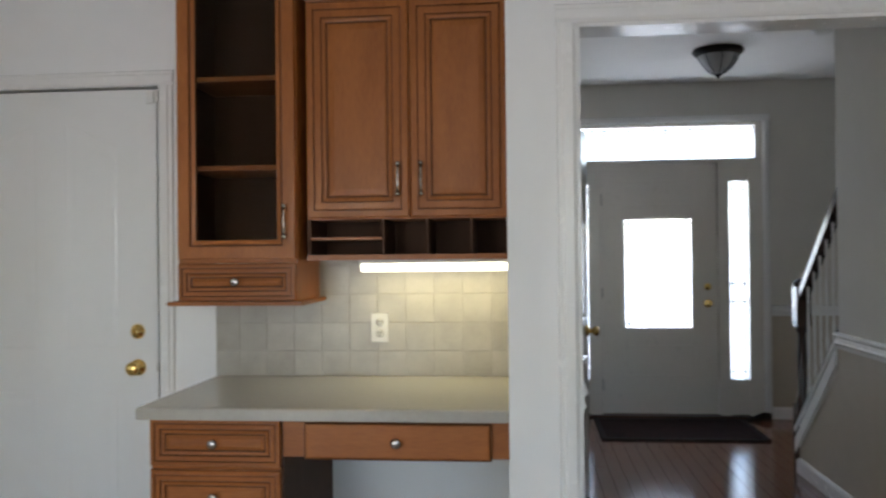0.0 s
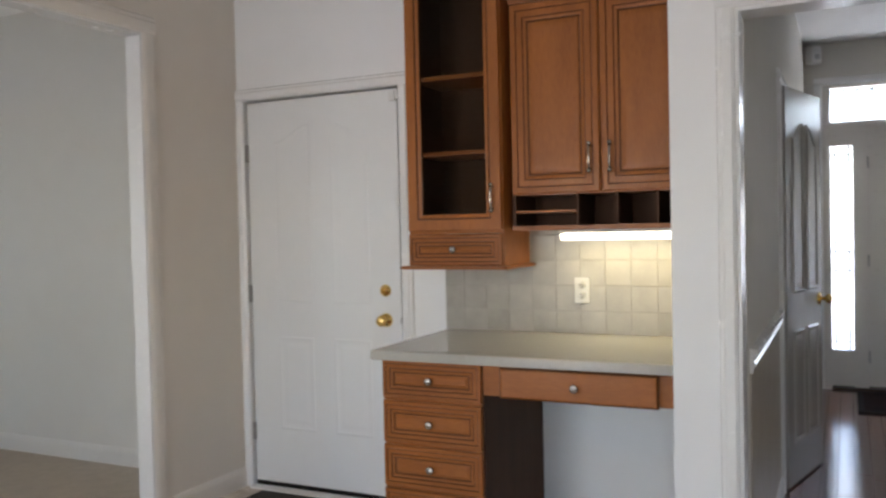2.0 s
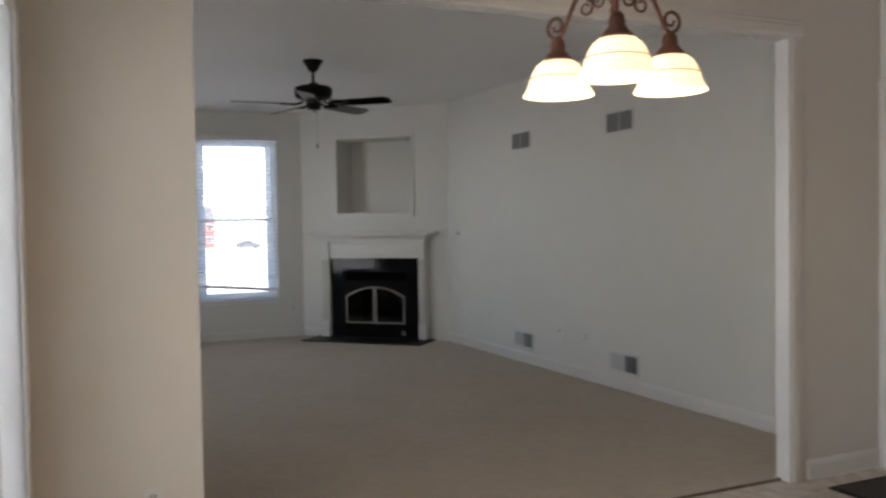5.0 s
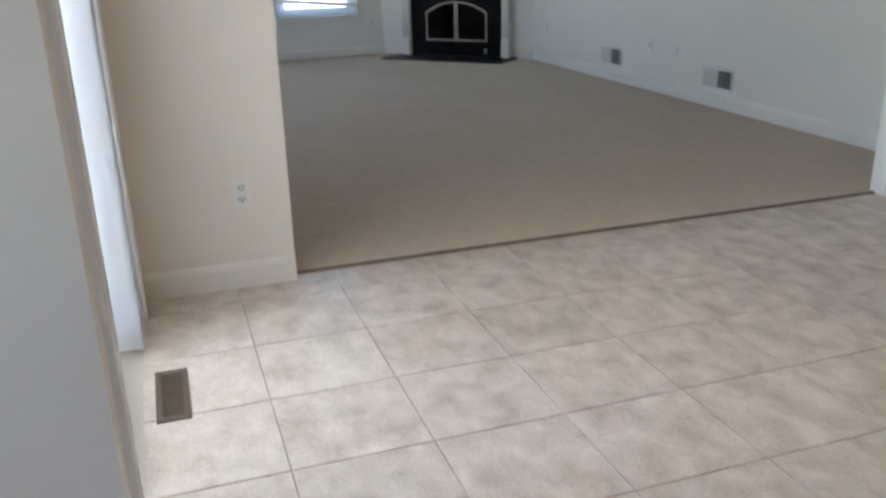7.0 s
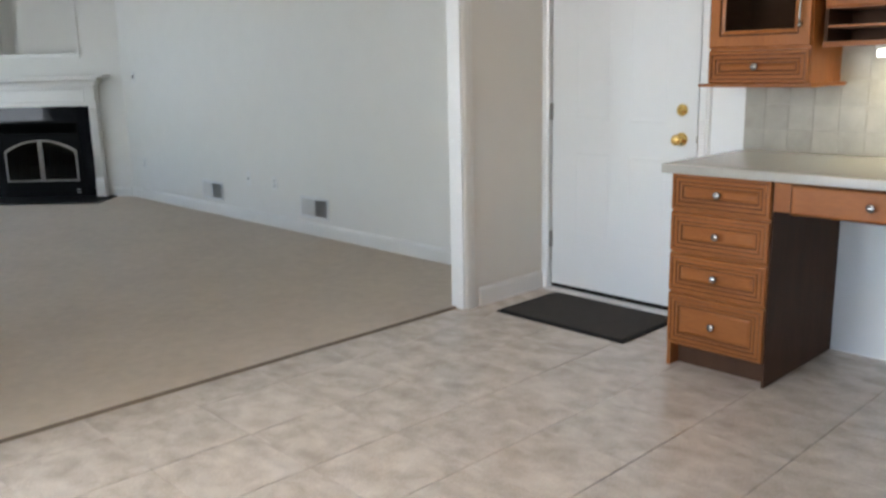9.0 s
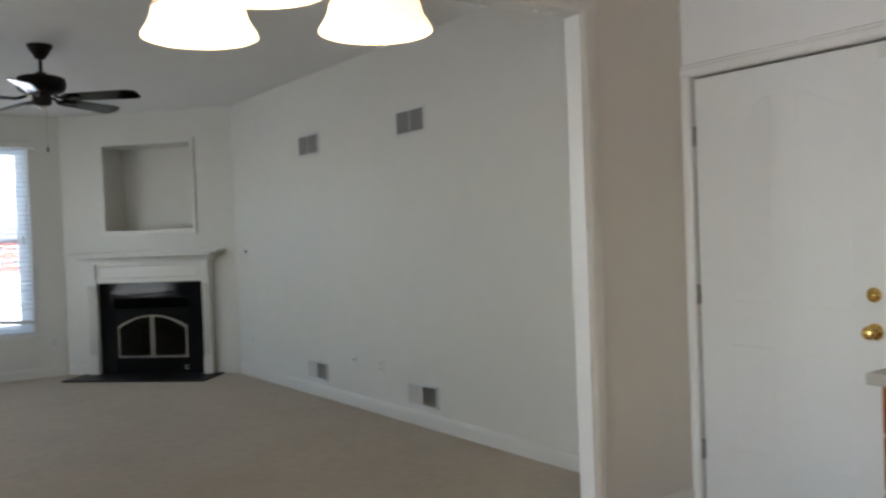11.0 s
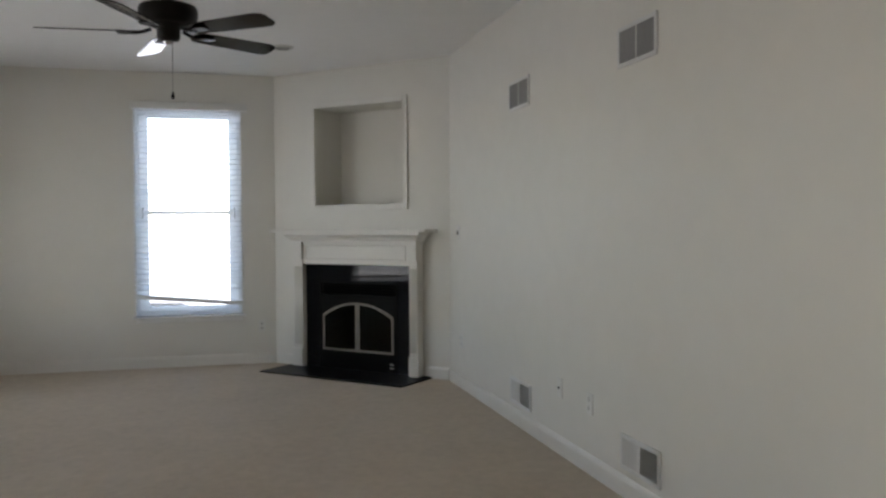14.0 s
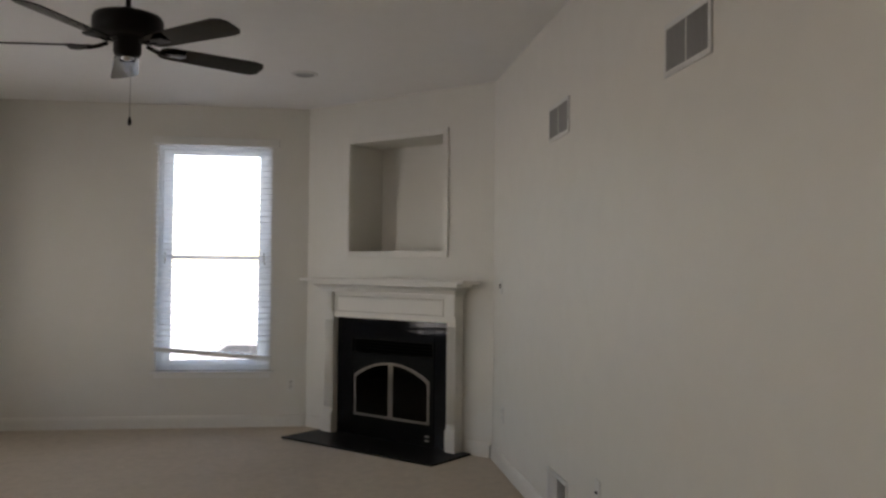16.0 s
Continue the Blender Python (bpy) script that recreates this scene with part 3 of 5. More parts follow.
leaded(leaf2, gx0, gx1, gz0, gz1, 0.06, (gx0 + 0.04, gx1 - 0.04), (gz0 + 0.04, gz1 - 0.04))
leaded(d2, 0.505, 0.665, 0.315, 1.94, 0.06, (0.535, 0.635), (0.38, 0.95, 1.1, 1.87))
leaded(d2, 1.80, 1.955, 0.315, 1.94, 0.06, (1.83, 1.925), (0.38, 0.95, 1.1, 1.87))
leaded(d2, 0.505, 2.01, 2.125, 2.395, 0.06, [0.505 + 0.1 * k for k in range(1, 15)], (2.342, 2.372))
knob(leaf2, 1.628, 0.039, 0.939, BRASS)
part("deadbolt", lathe(bmesh.new(), [(0, 0), (0.03, 0), (0.028, 0.012), (0.012, 0.016), (0, 0.02)], m=pose(1.628, 0.039, 1.076, 90)), BRASS, leaf2)
for z in (1.80, 1.03, 0.27):
    hinge(d2, 0.768, 0.036, z)
part("threshold", profile_run(bmesh.new(), [(0, 0), (0.06, 0), (0.05, 0.02), (0.0, 0.034)], (0.505, 0.04, 0), (1.955, 0.04, 0), (0, -1, 0)), DARK_WOOD, d2, "dark wooden threshold")

# closet door in the hall, standing ajar: local -y looks into the hall
d3 = thing("door_3", pose(0.318, 0, 0, 0, 0, 90), "white four-panel closet door standing ajar in the hall", "door", kind="structure")
casing(d3, 4.36, 4.99, 2.05, 0, 0.06)
jambs(d3, 4.36, 4.99, 2.05, 0.0, 0.2)
part("closet_back", B(4.36, 4.99, 0.20, 0.215, 0, 2.05), PAINT_HALL, d3)
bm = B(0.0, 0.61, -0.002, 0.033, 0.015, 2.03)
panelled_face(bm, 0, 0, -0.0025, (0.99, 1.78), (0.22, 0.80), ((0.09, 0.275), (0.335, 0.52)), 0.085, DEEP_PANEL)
leaf3 = part("door_leaf", bm, CLOSET_BACKLIT, d3)
leaf3.matrix_local = pose(4.368, -0.03, 0, 0, 0, -13.5)
knob(leaf3, 0.55, -0.003, 0.93, BRASS)
for z in (1.80, 1.03, 0.27):
    hinge(d3, 4.366, -0.024, z)

# ---- family room windows: local -y looks into the room, local x runs along the wall ----
def sash(parent, z0, z1, y, lo, hi):
    bm = bmesh.new()
    for q in ((-0.4475, -0.365, z0, z1), (0.365, 0.4475, z0, z1), (-0.365, 0.365, z0, z0 + lo), (-0.365, 0.365, z1 - hi, z1)):
        box(bm, q[0], q[1], y, y + 0.03, q[2], q[3], bevel=0.003)
    s = part("sash", bm, VINYL, parent)
    g = part("pane", B(-0.365, 0.365, y + 0.012, y + 0.016, z0 + lo, z1 - hi), GLASS, s)
    g.visible_shadow = False


def sash_window(name, m):
    w = thing(name, m, "tall white sash window with a lowered slatted blind", "window", kind="structure")
    bm = bmesh.new()
    for q in ((-0.4775, -0.4475, 0.49, 2.43), (0.4475, 0.4775, 0.49, 2.43), (-0.4475, 0.4475, 0.49, 0.53), (-0.4475, 0.4475, 2.38, 2.43)):
        box(bm, q[0], q[1], 0.07, 0.15, q[2], q[3])
    part("window_frame", bm, VINYL, w)
    sash(w, 0.53, 1.465, 0.075, 0.045, 0.026)
    sash(w, 1.439, 2.38, 0.11, 0.026, 0.04)
    part("window_sill", B(-0.51, 0.51, -0.035, 0.07, 0.468, 0.49, bevel=0.005), TRIM, w)
    part("sill_apron", B(-0.48, 0.48, -0.014, -0.001, 0.43, 0.468, bevel=0.003), TRIM, w)
    for x, s in ((-0.41, -1), (0.41, 1)):
        tube(bm := bmesh.new(), [(x, 0.06, 1.50), (x + 0.006 * s, 0.05, 1.47), (x, 0.05, 1.43), (x + 0.01 * s, 0.06, 1.40)], 0.005)
        part("tilt_latch", bm, PULL, w)
    return w


def slatted_blind(m, droop, label):
    """A horizontal blind with open slats; its bottom rail hangs askew by droop degrees."""
    bl = thing("window_blind", m, label, "blind")
    part("headrail", B(-0.505, 0.54, -0.06, -0.001, 2.405, 2.475, bevel=0.005), PLASTIC, bl)
    bm = bmesh.new()
    a = [bm.verts.new((-0.485, y, w)) for y, w in ((-0.022, 0.0), (0.0, 0.003), (0.022, 0.0), (0.022, -0.0015), (0.0, 0.0015), (-0.022, -0.0015))]
    b = [bm.verts.new((0.485, v.co.y, v.co.z)) for v in a]
    bm.faces.new(a)
    bm.faces.new(b[::-1])
    for i in range(6):
        j = (i + 1) % 6
        bm.faces.new((a[j], a[i], b[i], b[j]))
    first = part("slat", bm, BLIND, bl)
    for k in range(35):
        o = first
        if k:
            o = new("slat", first.data)
            o.parent = bl
        o.matrix_local = pose(0, -0.027, 2.39 - k * 0.0485, 8)
    o = part("bottom_rail", B(-0.49, 0.49, -0.025, 0.025, -0.019, 0.019, bevel=0.004), PLASTIC, bl)
    o.matrix_local = pose(0, -0.028, 0.638, 0, droop, 0)
    for x in (-0.34, 0.33):
        part("ladder_cord", tube(bmesh.new(), [(x, -0.051, 2.42), (x, -0.051, 0.66)], 0.0012, 5), BLIND, bl)
    return bl


m = pose(XW, 1.2975, 0, 0, 0, 90)
sash_window("window_1", m)
slatted_blind(m, 5.0, "white slatted window blind with a crooked bottom rail")
for k, x in enumerate((-7.61, -5.2)):
    m = pose(x, YS, 0, 0, 0, 180)
    sash_window("window_%d" % (k + 2), m)
    slatted_blind(m, 0.0, "white slatted window blind with open slats")

# ---- patio door: local -y looks into the kitchen, local x runs to -x ----
pd = thing("door_4", pose(0, -0.75, 0, 0, 0, 180), "white framed glazed patio door", "patio door", kind="structure")
bm = bmesh.new()
for q in ((0.82, 0.87, 0, 2.06), (2.07, 2.12, 0, 2.06), (0.87, 2.07, 0, 0.035), (0.87, 2.07, 2.02, 2.06)):
    box(bm, q[0], q[1], 0.085, 0.21, q[2], q[3])
part("door_frame", bm, VINYL, pd)
for a, b, y in ((0.87, 1.50, 0.10), (1.44, 2.07, 0.145)):
    bm = bmesh.new()
    for q in ((a, a + 0.07, 0.035, 2.02), (b - 0.07, b, 0.035, 2.02), (a + 0.07, b - 0.07, 0.035, 0.16), (a + 0.07, b - 0.07, 1.94, 2.02)):
        box(bm, q[0], q[1], y, y + 0.035, q[2], q[3], bevel=0.004)
    s = part("sliding_panel", bm, VINYL, pd)
    g = part("pane", B(a + 0.07, b - 0.07, y + 0.014, y + 0.02, 0.16, 1.94), GLASS, s)
    g.visible_shadow = False
part("latch", B(0.885, 0.92, 0.07, 0.10, 0.92, 1.10, bevel=0.006), NICKEL, pd, "grey latch plate")
part("latch", B(0.885, 0.92, 0.075, 0.10, 0.36, 0.44, bevel=0.006), NICKEL, pd, "grey lower lock")
casing(pd, 0.82, 2.12, 2.06, 0, 0.06, material=TRIM)
vb = thing("vertical_blind", pose(0, -0.75, 0, 0, 0, 180), "white vertical blind drawn together beside the patio door", "blind")
part("headrail", B(0.83, 2.11, 0.01, 0.065, 2.01, 2.055, bevel=0.004), BLIND, vb)
for k in range(10):
    bm = bmesh.new()
    x = 1.81 + 0.025 * k
    pts = [(-0.044, 0.0), (-0.022, 0.006), (0.0, 0.008), (0.022, 0.006), (0.044, 0.0)]
    a = [bm.verts.new((x + w, 0.036 + d, 0.03)) for d, w in pts]
    b = [bm.verts.new((x + w, 0.036 + d, 2.01)) for d, w in pts]
    for i in range(4):
        f = bm.faces.new((a[i], a[i + 1], b[i + 1], b[i]))
        f.smooth = True
    bmesh.ops.solidify(bm, geom=bm.faces, thickness=0.0012)
    part("vane", bm, BLIND, vb)

# ---- desk niche ----
DRAWER = [(0, 0.02, 0), (0, 0.004, 0), (0.004, 0.0, 0), (0.014, 0.0, 0), (0.016, 0.003, 1), (0.018, 0.003, 1), (0.020, 0.0015, 0), (0.032, 0.0015, 0), (0.034, 0.005, 1),
          (0.037, 0.005, 1), (0.040, 0.0025, 0), (0.047, 0.0035, 0), (0.049, 0.007, 1), (0.053, 0.007, 1), (0.064, 0.002, 0)]
DOORP = [(0, 0.02, 0), (0, 0.004, 0), (0.005, 0.0, 0), (0.026, 0.0, 0), (0.028, 0.003, 1), (0.030, 0.003, 1), (0.033, 0.001, 0), (0.056, 0.001, 0), (0.058, 0.004, 1), (0.060, 0.004, 1), (0.064, 0.002, 0),
         (0.074, 0.004, 0), (0.076, 0.008, 1), (0.080, 0.008, 1), (0.084, 0.005, 0), (0.104, 0.002, 0)]


def pull_knob(parent, x, y, z):
    bm = lathe(bmesh.new(), [(0, 0), (0.008, 0), (0.006, 0.008), (0.007, 0.012), (0.015, 0.016), (0.0165, 0.022), (0.012, 0.027), (0, 0.028)], m=pose(x, y, z, 90), seg=16)
    part("knob", bm, NICKEL, parent, "small round nickel knob")


def pull_bar(parent, x, y, z):
    bm = bmesh.new()
    tube(bm, [(x, y - 0.024, z + 0.05), (x, y - 0.028, z + 0.02), (x, y - 0.028, z - 0.02), (x, y - 0.024, z - 0.05)], 0.0052)
    for s in (1, -1):
        tube(bm, [(x, y, z + s * 0.046), (x, y - 0.024, z + s * 0.046)], 0.005)
        lathe(bm, [(0, -0.009), (0.008, -0.006), (0.010, 0), (0.008, 0.006), (0, 0.009)], (x, y - 0.024, z + s * 0.055), seg=12)
    part("handle", bm, PULL, parent, "antique pewter bar handle")


# drawer unit under the counter
fy = 2.765
base = thing("drawer_cabinet", pose(0, 0, 0), "honey maple four-drawer base cabinet with glazed grooves", "cabinet")
bm = B(-1.058, -0.632, fy + 0.021, YN - 0.003, 0.105, 0.848)
part("body", bm, CAB, base)
part("side_panel", B(-0.632, -0.622, fy + 0.021, YN - 0.003, 0.0, 0.848), CAB_RECESS, base, "dark brown side panel, kneehole shade in its colour")
part("toe_kick", B(-1.058, -0.632, fy + 0.085, fy + 0.10, 0.0, 0.105), CAB_RECESS, base)
part("side_foot", B(-1.062, -1.046, fy + 0.021, YN - 0.003, 0.0, 0.105), CAB, base)
for z0, z1 in ((0.695, 0.846), (0.518, 0.682), (0.343, 0.505), (0.108, 0.330)):
    dr = part("drawer", rings_panel(bmesh.new(), -1.055, -0.628, z0, z1, fy, DRAWER), (CAB_H, GLAZE), base)
    pull_knob(dr, -0.842, fy, (z0 + z1) / 2)

apron = thing("desk_apron", pose(0, 0, 0), "honey maple desk apron with a wide pencil drawer", "desk drawer")
part("rail", B(-0.620, 0.092, fy + 0.010, fy + 0.03, 0.728, 0.846), CAB_H, apron)
dr = part("drawer", rings_panel(bmesh.new(), -0.548, 0.038, 0.724, 0.841, fy - 0.012, [(0, 0.02, 0), (0, 0.006, 0), (0.006, 0.0, 1), (0.012, -0.002, 0)]), (CAB_H, GLAZE), apron)
pull_knob(dr, -0.255, fy - 0.012, 0.782)

ct = thing("countertop", pose(0, 0, 0), "grey-beige stone countertop over the desk", "countertop")
part("slab", B(-1.085, 0.092, 2.74, YN - 0.002, 0.848, 0.886, bevel=0.002), COUNTER, ct)
part("front_edge", B(-1.085, 0.092, 2.727, 2.7395, 0.848, 0.886, bevel=0.005), COUNTER, ct, "eased stone front edge")


def crown(parent, x0, x1, y0, y1, z, h, out, ends=(1, 1)):
    """A stepped crown moulding round the top of a cabinet."""
    steps = ((0.0, 0.0), (0.008, 0.0), (0.012, h * 0.3), (out * 0.55, h * 0.62), (out, h * 0.78), (out, h), (0.0, h))
    bm = bmesh.new()
    rows = [[bm.verts.new(p) for p in ((x0 - o * ends[0], y1, z + u), (x0 - o * ends[0], y0 - o, z + u), (x1 + o * ends[1], y0 - o, z + u), (x1 + o * ends[1], y1, z + u))] for o, u in steps]
    for a, b in zip(rows, rows[1:]):
        for i in range(3):
            bm.faces.new((a[i], a[i + 1], b[i + 1], b[i]))
    bm.faces.new(rows[-1])
    part("crown_moulding", bm, CAB_H, parent)


# tall glazed wall cabinet
gy = 3.118
gc = thing("glass_cabinet", pose(0, 0, 0), "honey maple wall cabinet with a glass door and empty shelves", "cabinet")
X0, X1, YB = -1.112, -0.668, YN - 0.003
for nm, q in (("side_panel", (X0, X0 + 0.018, gy + 0.021, YB, 1.20, 2.452)), ("side_panel", (X1 - 0.018, X1, gy + 0.021, YB, 1.20, 2.452)),
              ("top_panel", (X0 + 0.018, X1 - 0.018, gy + 0.021, YB, 2.434, 2.452)), ("middle_panel", (X0 + 0.018, X1 - 0.018, gy + 0.021, YB, 1.338, 1.354)),
              ("bottom_panel", (X0 + 0.018, X1 - 0.018, gy + 0.021, YB, 1.20, 1.215))):
    part(nm, B(*q), CAB, gc)
part("back_panel", B(X0 + 0.018, X1 - 0.018, YB - 0.008, YB - 0.002, 1.354, 2.434), CAB_RECESS, gc)
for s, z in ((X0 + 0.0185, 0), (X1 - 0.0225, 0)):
    part("lining", B(s, s + 0.004, gy + 0.03, YB - 0.008, 1.354, 2.434), CAB_RECESS, gc)
for z in (1.685, 2.012):
    part("shelf", B(X0 + 0.023, X1 - 0.023, gy + 0.04, YB - 0.009, z - 0.009, z + 0.009), CAB_H, gc)
frame_rings = [(0, 0.02, 0), (0, 0.003, 0), (0.003, 0.0, 0), (0.046, 0.0, 0), (0.048, 0.004, 1), (0.053, 0.004, 1), (0.055, 0.002, 0), (0.068, 0.005, 0), (0.070, 0.018, 1)]
gd = part("cabinet_door", rings_panel(bmesh.new(), X0 + 0.003, X1 - 0.003, 1.352, 2.45, gy, frame_rings, fill=False), (CAB, GLAZE), gc)
g = part("pane", B(X0 + 0.068, X1 - 0.068, gy + 0.012, gy + 0.016, 1.417, 2.385), CAB_GLASS, gd, "clear glass pane")
g.visible_shadow = False
pull_bar(gd, X1 - 0.038, gy, 1.485)
dr = part("drawer", rings_panel(bmesh.new(), X0 + 0.003, X1 - 0.003, 1.203, 1.336, gy, DRAWER), (CAB_H, GLAZE), gc)
pull_knob(dr, (X0 + X1) / 2, gy, 1.27)
bm = bmesh.new()
slab(bm, [(X0 - 0.03, YB), (X0 - 0.03, gy - 0.03), (X1 + 0.03, gy - 0.03), (X1 + 0.03, YB)], 1.186, 1.20)
bmesh.ops.bevel(bm, geom=[e for e in bm.edges], offset=0.005, segments=2, affect="EDGES")
part("bottom_moulding", bm, CAB_H, gc)
crown(gc, X0, X1, gy + 0.004, YB, 2.452, 0.07, 0.055)

# two-door wall cabinet with cubbies
uy = 3.183
uc = thing("wall_cabinet", pose(0, 0, 0), "honey maple two-door wall cabinet with raised panels over open cubbies", "cabinet")
UX0, UX1 = -0.648, 0.091
part("body", B(UX0, UX1, uy + 0.021, YB, 1.492, 2.29), CAB, uc)
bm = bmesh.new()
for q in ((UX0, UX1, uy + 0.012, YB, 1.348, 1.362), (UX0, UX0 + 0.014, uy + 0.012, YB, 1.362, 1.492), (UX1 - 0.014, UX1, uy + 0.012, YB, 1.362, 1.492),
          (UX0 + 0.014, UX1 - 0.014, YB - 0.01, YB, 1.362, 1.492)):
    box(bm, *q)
cub = part("cubby_box", bm, CAB_RECESS, uc, "dark brown open cubbies, recess shade in their colour")
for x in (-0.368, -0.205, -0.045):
    part("divider", B(x - 0.006, x + 0.006, uy + 0.014, YB - 0.01, 1.362, 1.492), CAB_RECESS, cub)
part("cubby_shelf", B(UX0 + 0.014, -0.374, uy + 0.014, YB - 0.01, 1.418, 1.428), CAB_H, cub)
part("light_rail", B(UX0, UX1, uy + 0.004, uy + 0.012, 1.344, 1.364), CAB_H, uc)
for a, b, hx in ((UX0 + 0.003, -0.268, -0.306), (-0.262, 0.0905, -0.222)):
    dd = part("cabinet_door", rings_panel(bmesh.new(), a, b, 1.498, 2.288, uy, DOORP), (CAB, GLAZE), uc)
    pull_bar(dd, hx, uy, 1.635)
crown(uc, UX0, UX1, uy + 0.004, YB, 2.29, 0.045, 0.035, (0, 0))

ul = thing("under_cabinet_light", pose(0, 0, 0), "lit fluorescent strip light under the wall cabinet", "light")
part("housing", B(-0.47, 0.085, 3.26, 3.36, 1.330, 1.347, bevel=0.003), PLASTIC, ul)
part("diffuser", B(-0.466, 0.081, 3.263, 3.357, 1.300, 1.329, bevel=0.008), TUBE_GLOW, ul, "glowing pale yellow diffuser")
area_lamp("strip_light", (-0.19, 3.31, 1.297), (-0.19, 3.34, 0.5), 0.52, 0.05, 0.10, (1.0, 0.86, 0.40))


def outlet(place, rz, label, kind="duplex"):
    t = thing("wall_outlet", pose(*place, 0, 0, rz), label, "outlet")
    part("plate", B(-0.035, 0.035, -0.007, 0, -0.057, 0.057, bevel=0.003), PLASTIC, t)
    if kind == "duplex":
        for z in (0.022, -0.022):
            s = part("socket", lathe(bmesh.new(), [(0, 0.003), (0.015, 0.003), (0.017, 0)], m=pose(0, -0.007, z, 90), seg=16), SOCKET, t)
            bm = B(-0.0085, -0.005, -0.0108, -0.0102, z - 0.003, z + 0.008)
            box(bm, 0.005, 0.0085, -0.0108, -0.0102, z - 0.002, z + 0.007)
            box(bm, -0.0025, 0.0025, -0.0108, -0.0102, z - 0.011, z - 0.006)
            part("slots", bm, SLOT, s)
    elif kind == "jack":
        part("jack", lathe(bmesh.new(), [(0, 0.008), (0.006, 0.008), (0.008, 0)], m=pose(0, -0.007, 0.0, 90), seg=12), SLOT, t)
    elif kind == "valve":
        part("valve", B(-0.014, 0.014, -0.013, -0.0072, -0.016, 0.016, bevel=0.002), SLOT, t, "black key valve")
    return t


outlet((-0.425, YN - 0.010, 1.077), 0, "white duplex outlet on the tiled backsplash")
outlet((-5.575, YN, 0.39), 0, "white cable outlet above the baseboard", "jack")
outlet((-5.17, YN, 0.38), 0, "white duplex outlet above the baseboard")
outlet((-7.60, YN, 0.39), 0, "white duplex outlet near the fireplace corner")
outlet((XW, 1.955, 0.37), 90, "white duplex outlet beside the window")
outlet((XP, -0.345, 0.375), 90, "white duplex outlet on the beige wall")
outlet((-7.685, YN, 1.262), 0, "white plate with a dark gas key valve", "valve")

mat = thing("door_mat", pose(0, 0, 0), "dark brown ribbed mat before the white door", "mat")
part("mat_surface", B(-2.13, -1.375, 2.90, 3.36, 0.004, 0.012), MAT_BROWN, mat)
bm = bmesh.new()
for q in ((-2.155, -2.13, 2.875, 3.385), (-1.375, -1.35, 2.875, 3.385), (-2.13, -1.375, 2.875, 2.90), (-2.13, -1.375, 3.36, 3.385)):
    box(bm, q[0], q[1], q[2], q[3], 0.0005, 0.008)
part("rim", bm, RUBBER, mat)

# ---- chandelier ----
ch = thing("chandelier", pose(-1.047, 0.784, 0), "lit rust-bronze scroll chandelier with three alabaster shades", "chandelier")
bm = lathe(bmesh.new(), [(0, 1.935), (0.008, 1.938), (0.014, 1.95), (0.008, 1.965), (0.02, 1.985), (0.026, 2.01), (0.018, 2.04), (0.009, 2.07), (0.012, 2.10), (0.008, 2.12), (0.0, 2.125)])
part("column", bm, BRONZE, ch)
bm = bmesh.new()
z = 2.12
k = 0
while z < ZC - 0.05:
    m = Matrix.Translation((0, 0, z)) @ pose(0, 0, 0, 90, 0, 90 * (k % 2))
    pts = [m @ Vector((0.009 * math.cos(a * math.pi / 4), 0.016 * math.sin(a * math.pi / 4), 0)) for a in range(9)]
    tube(bm, pts, 0.0025, 5)
    z += 0.026
    k += 1
part("chain", bm, BRONZE, ch)
part("canopy", lathe(bmesh.new(), [(0, ZC - 0.045), (0.015, ZC - 0.042), (0.05, ZC - 0.02), (0.062, ZC - 0.003), (0.06, ZC)]), BRONZE, ch)
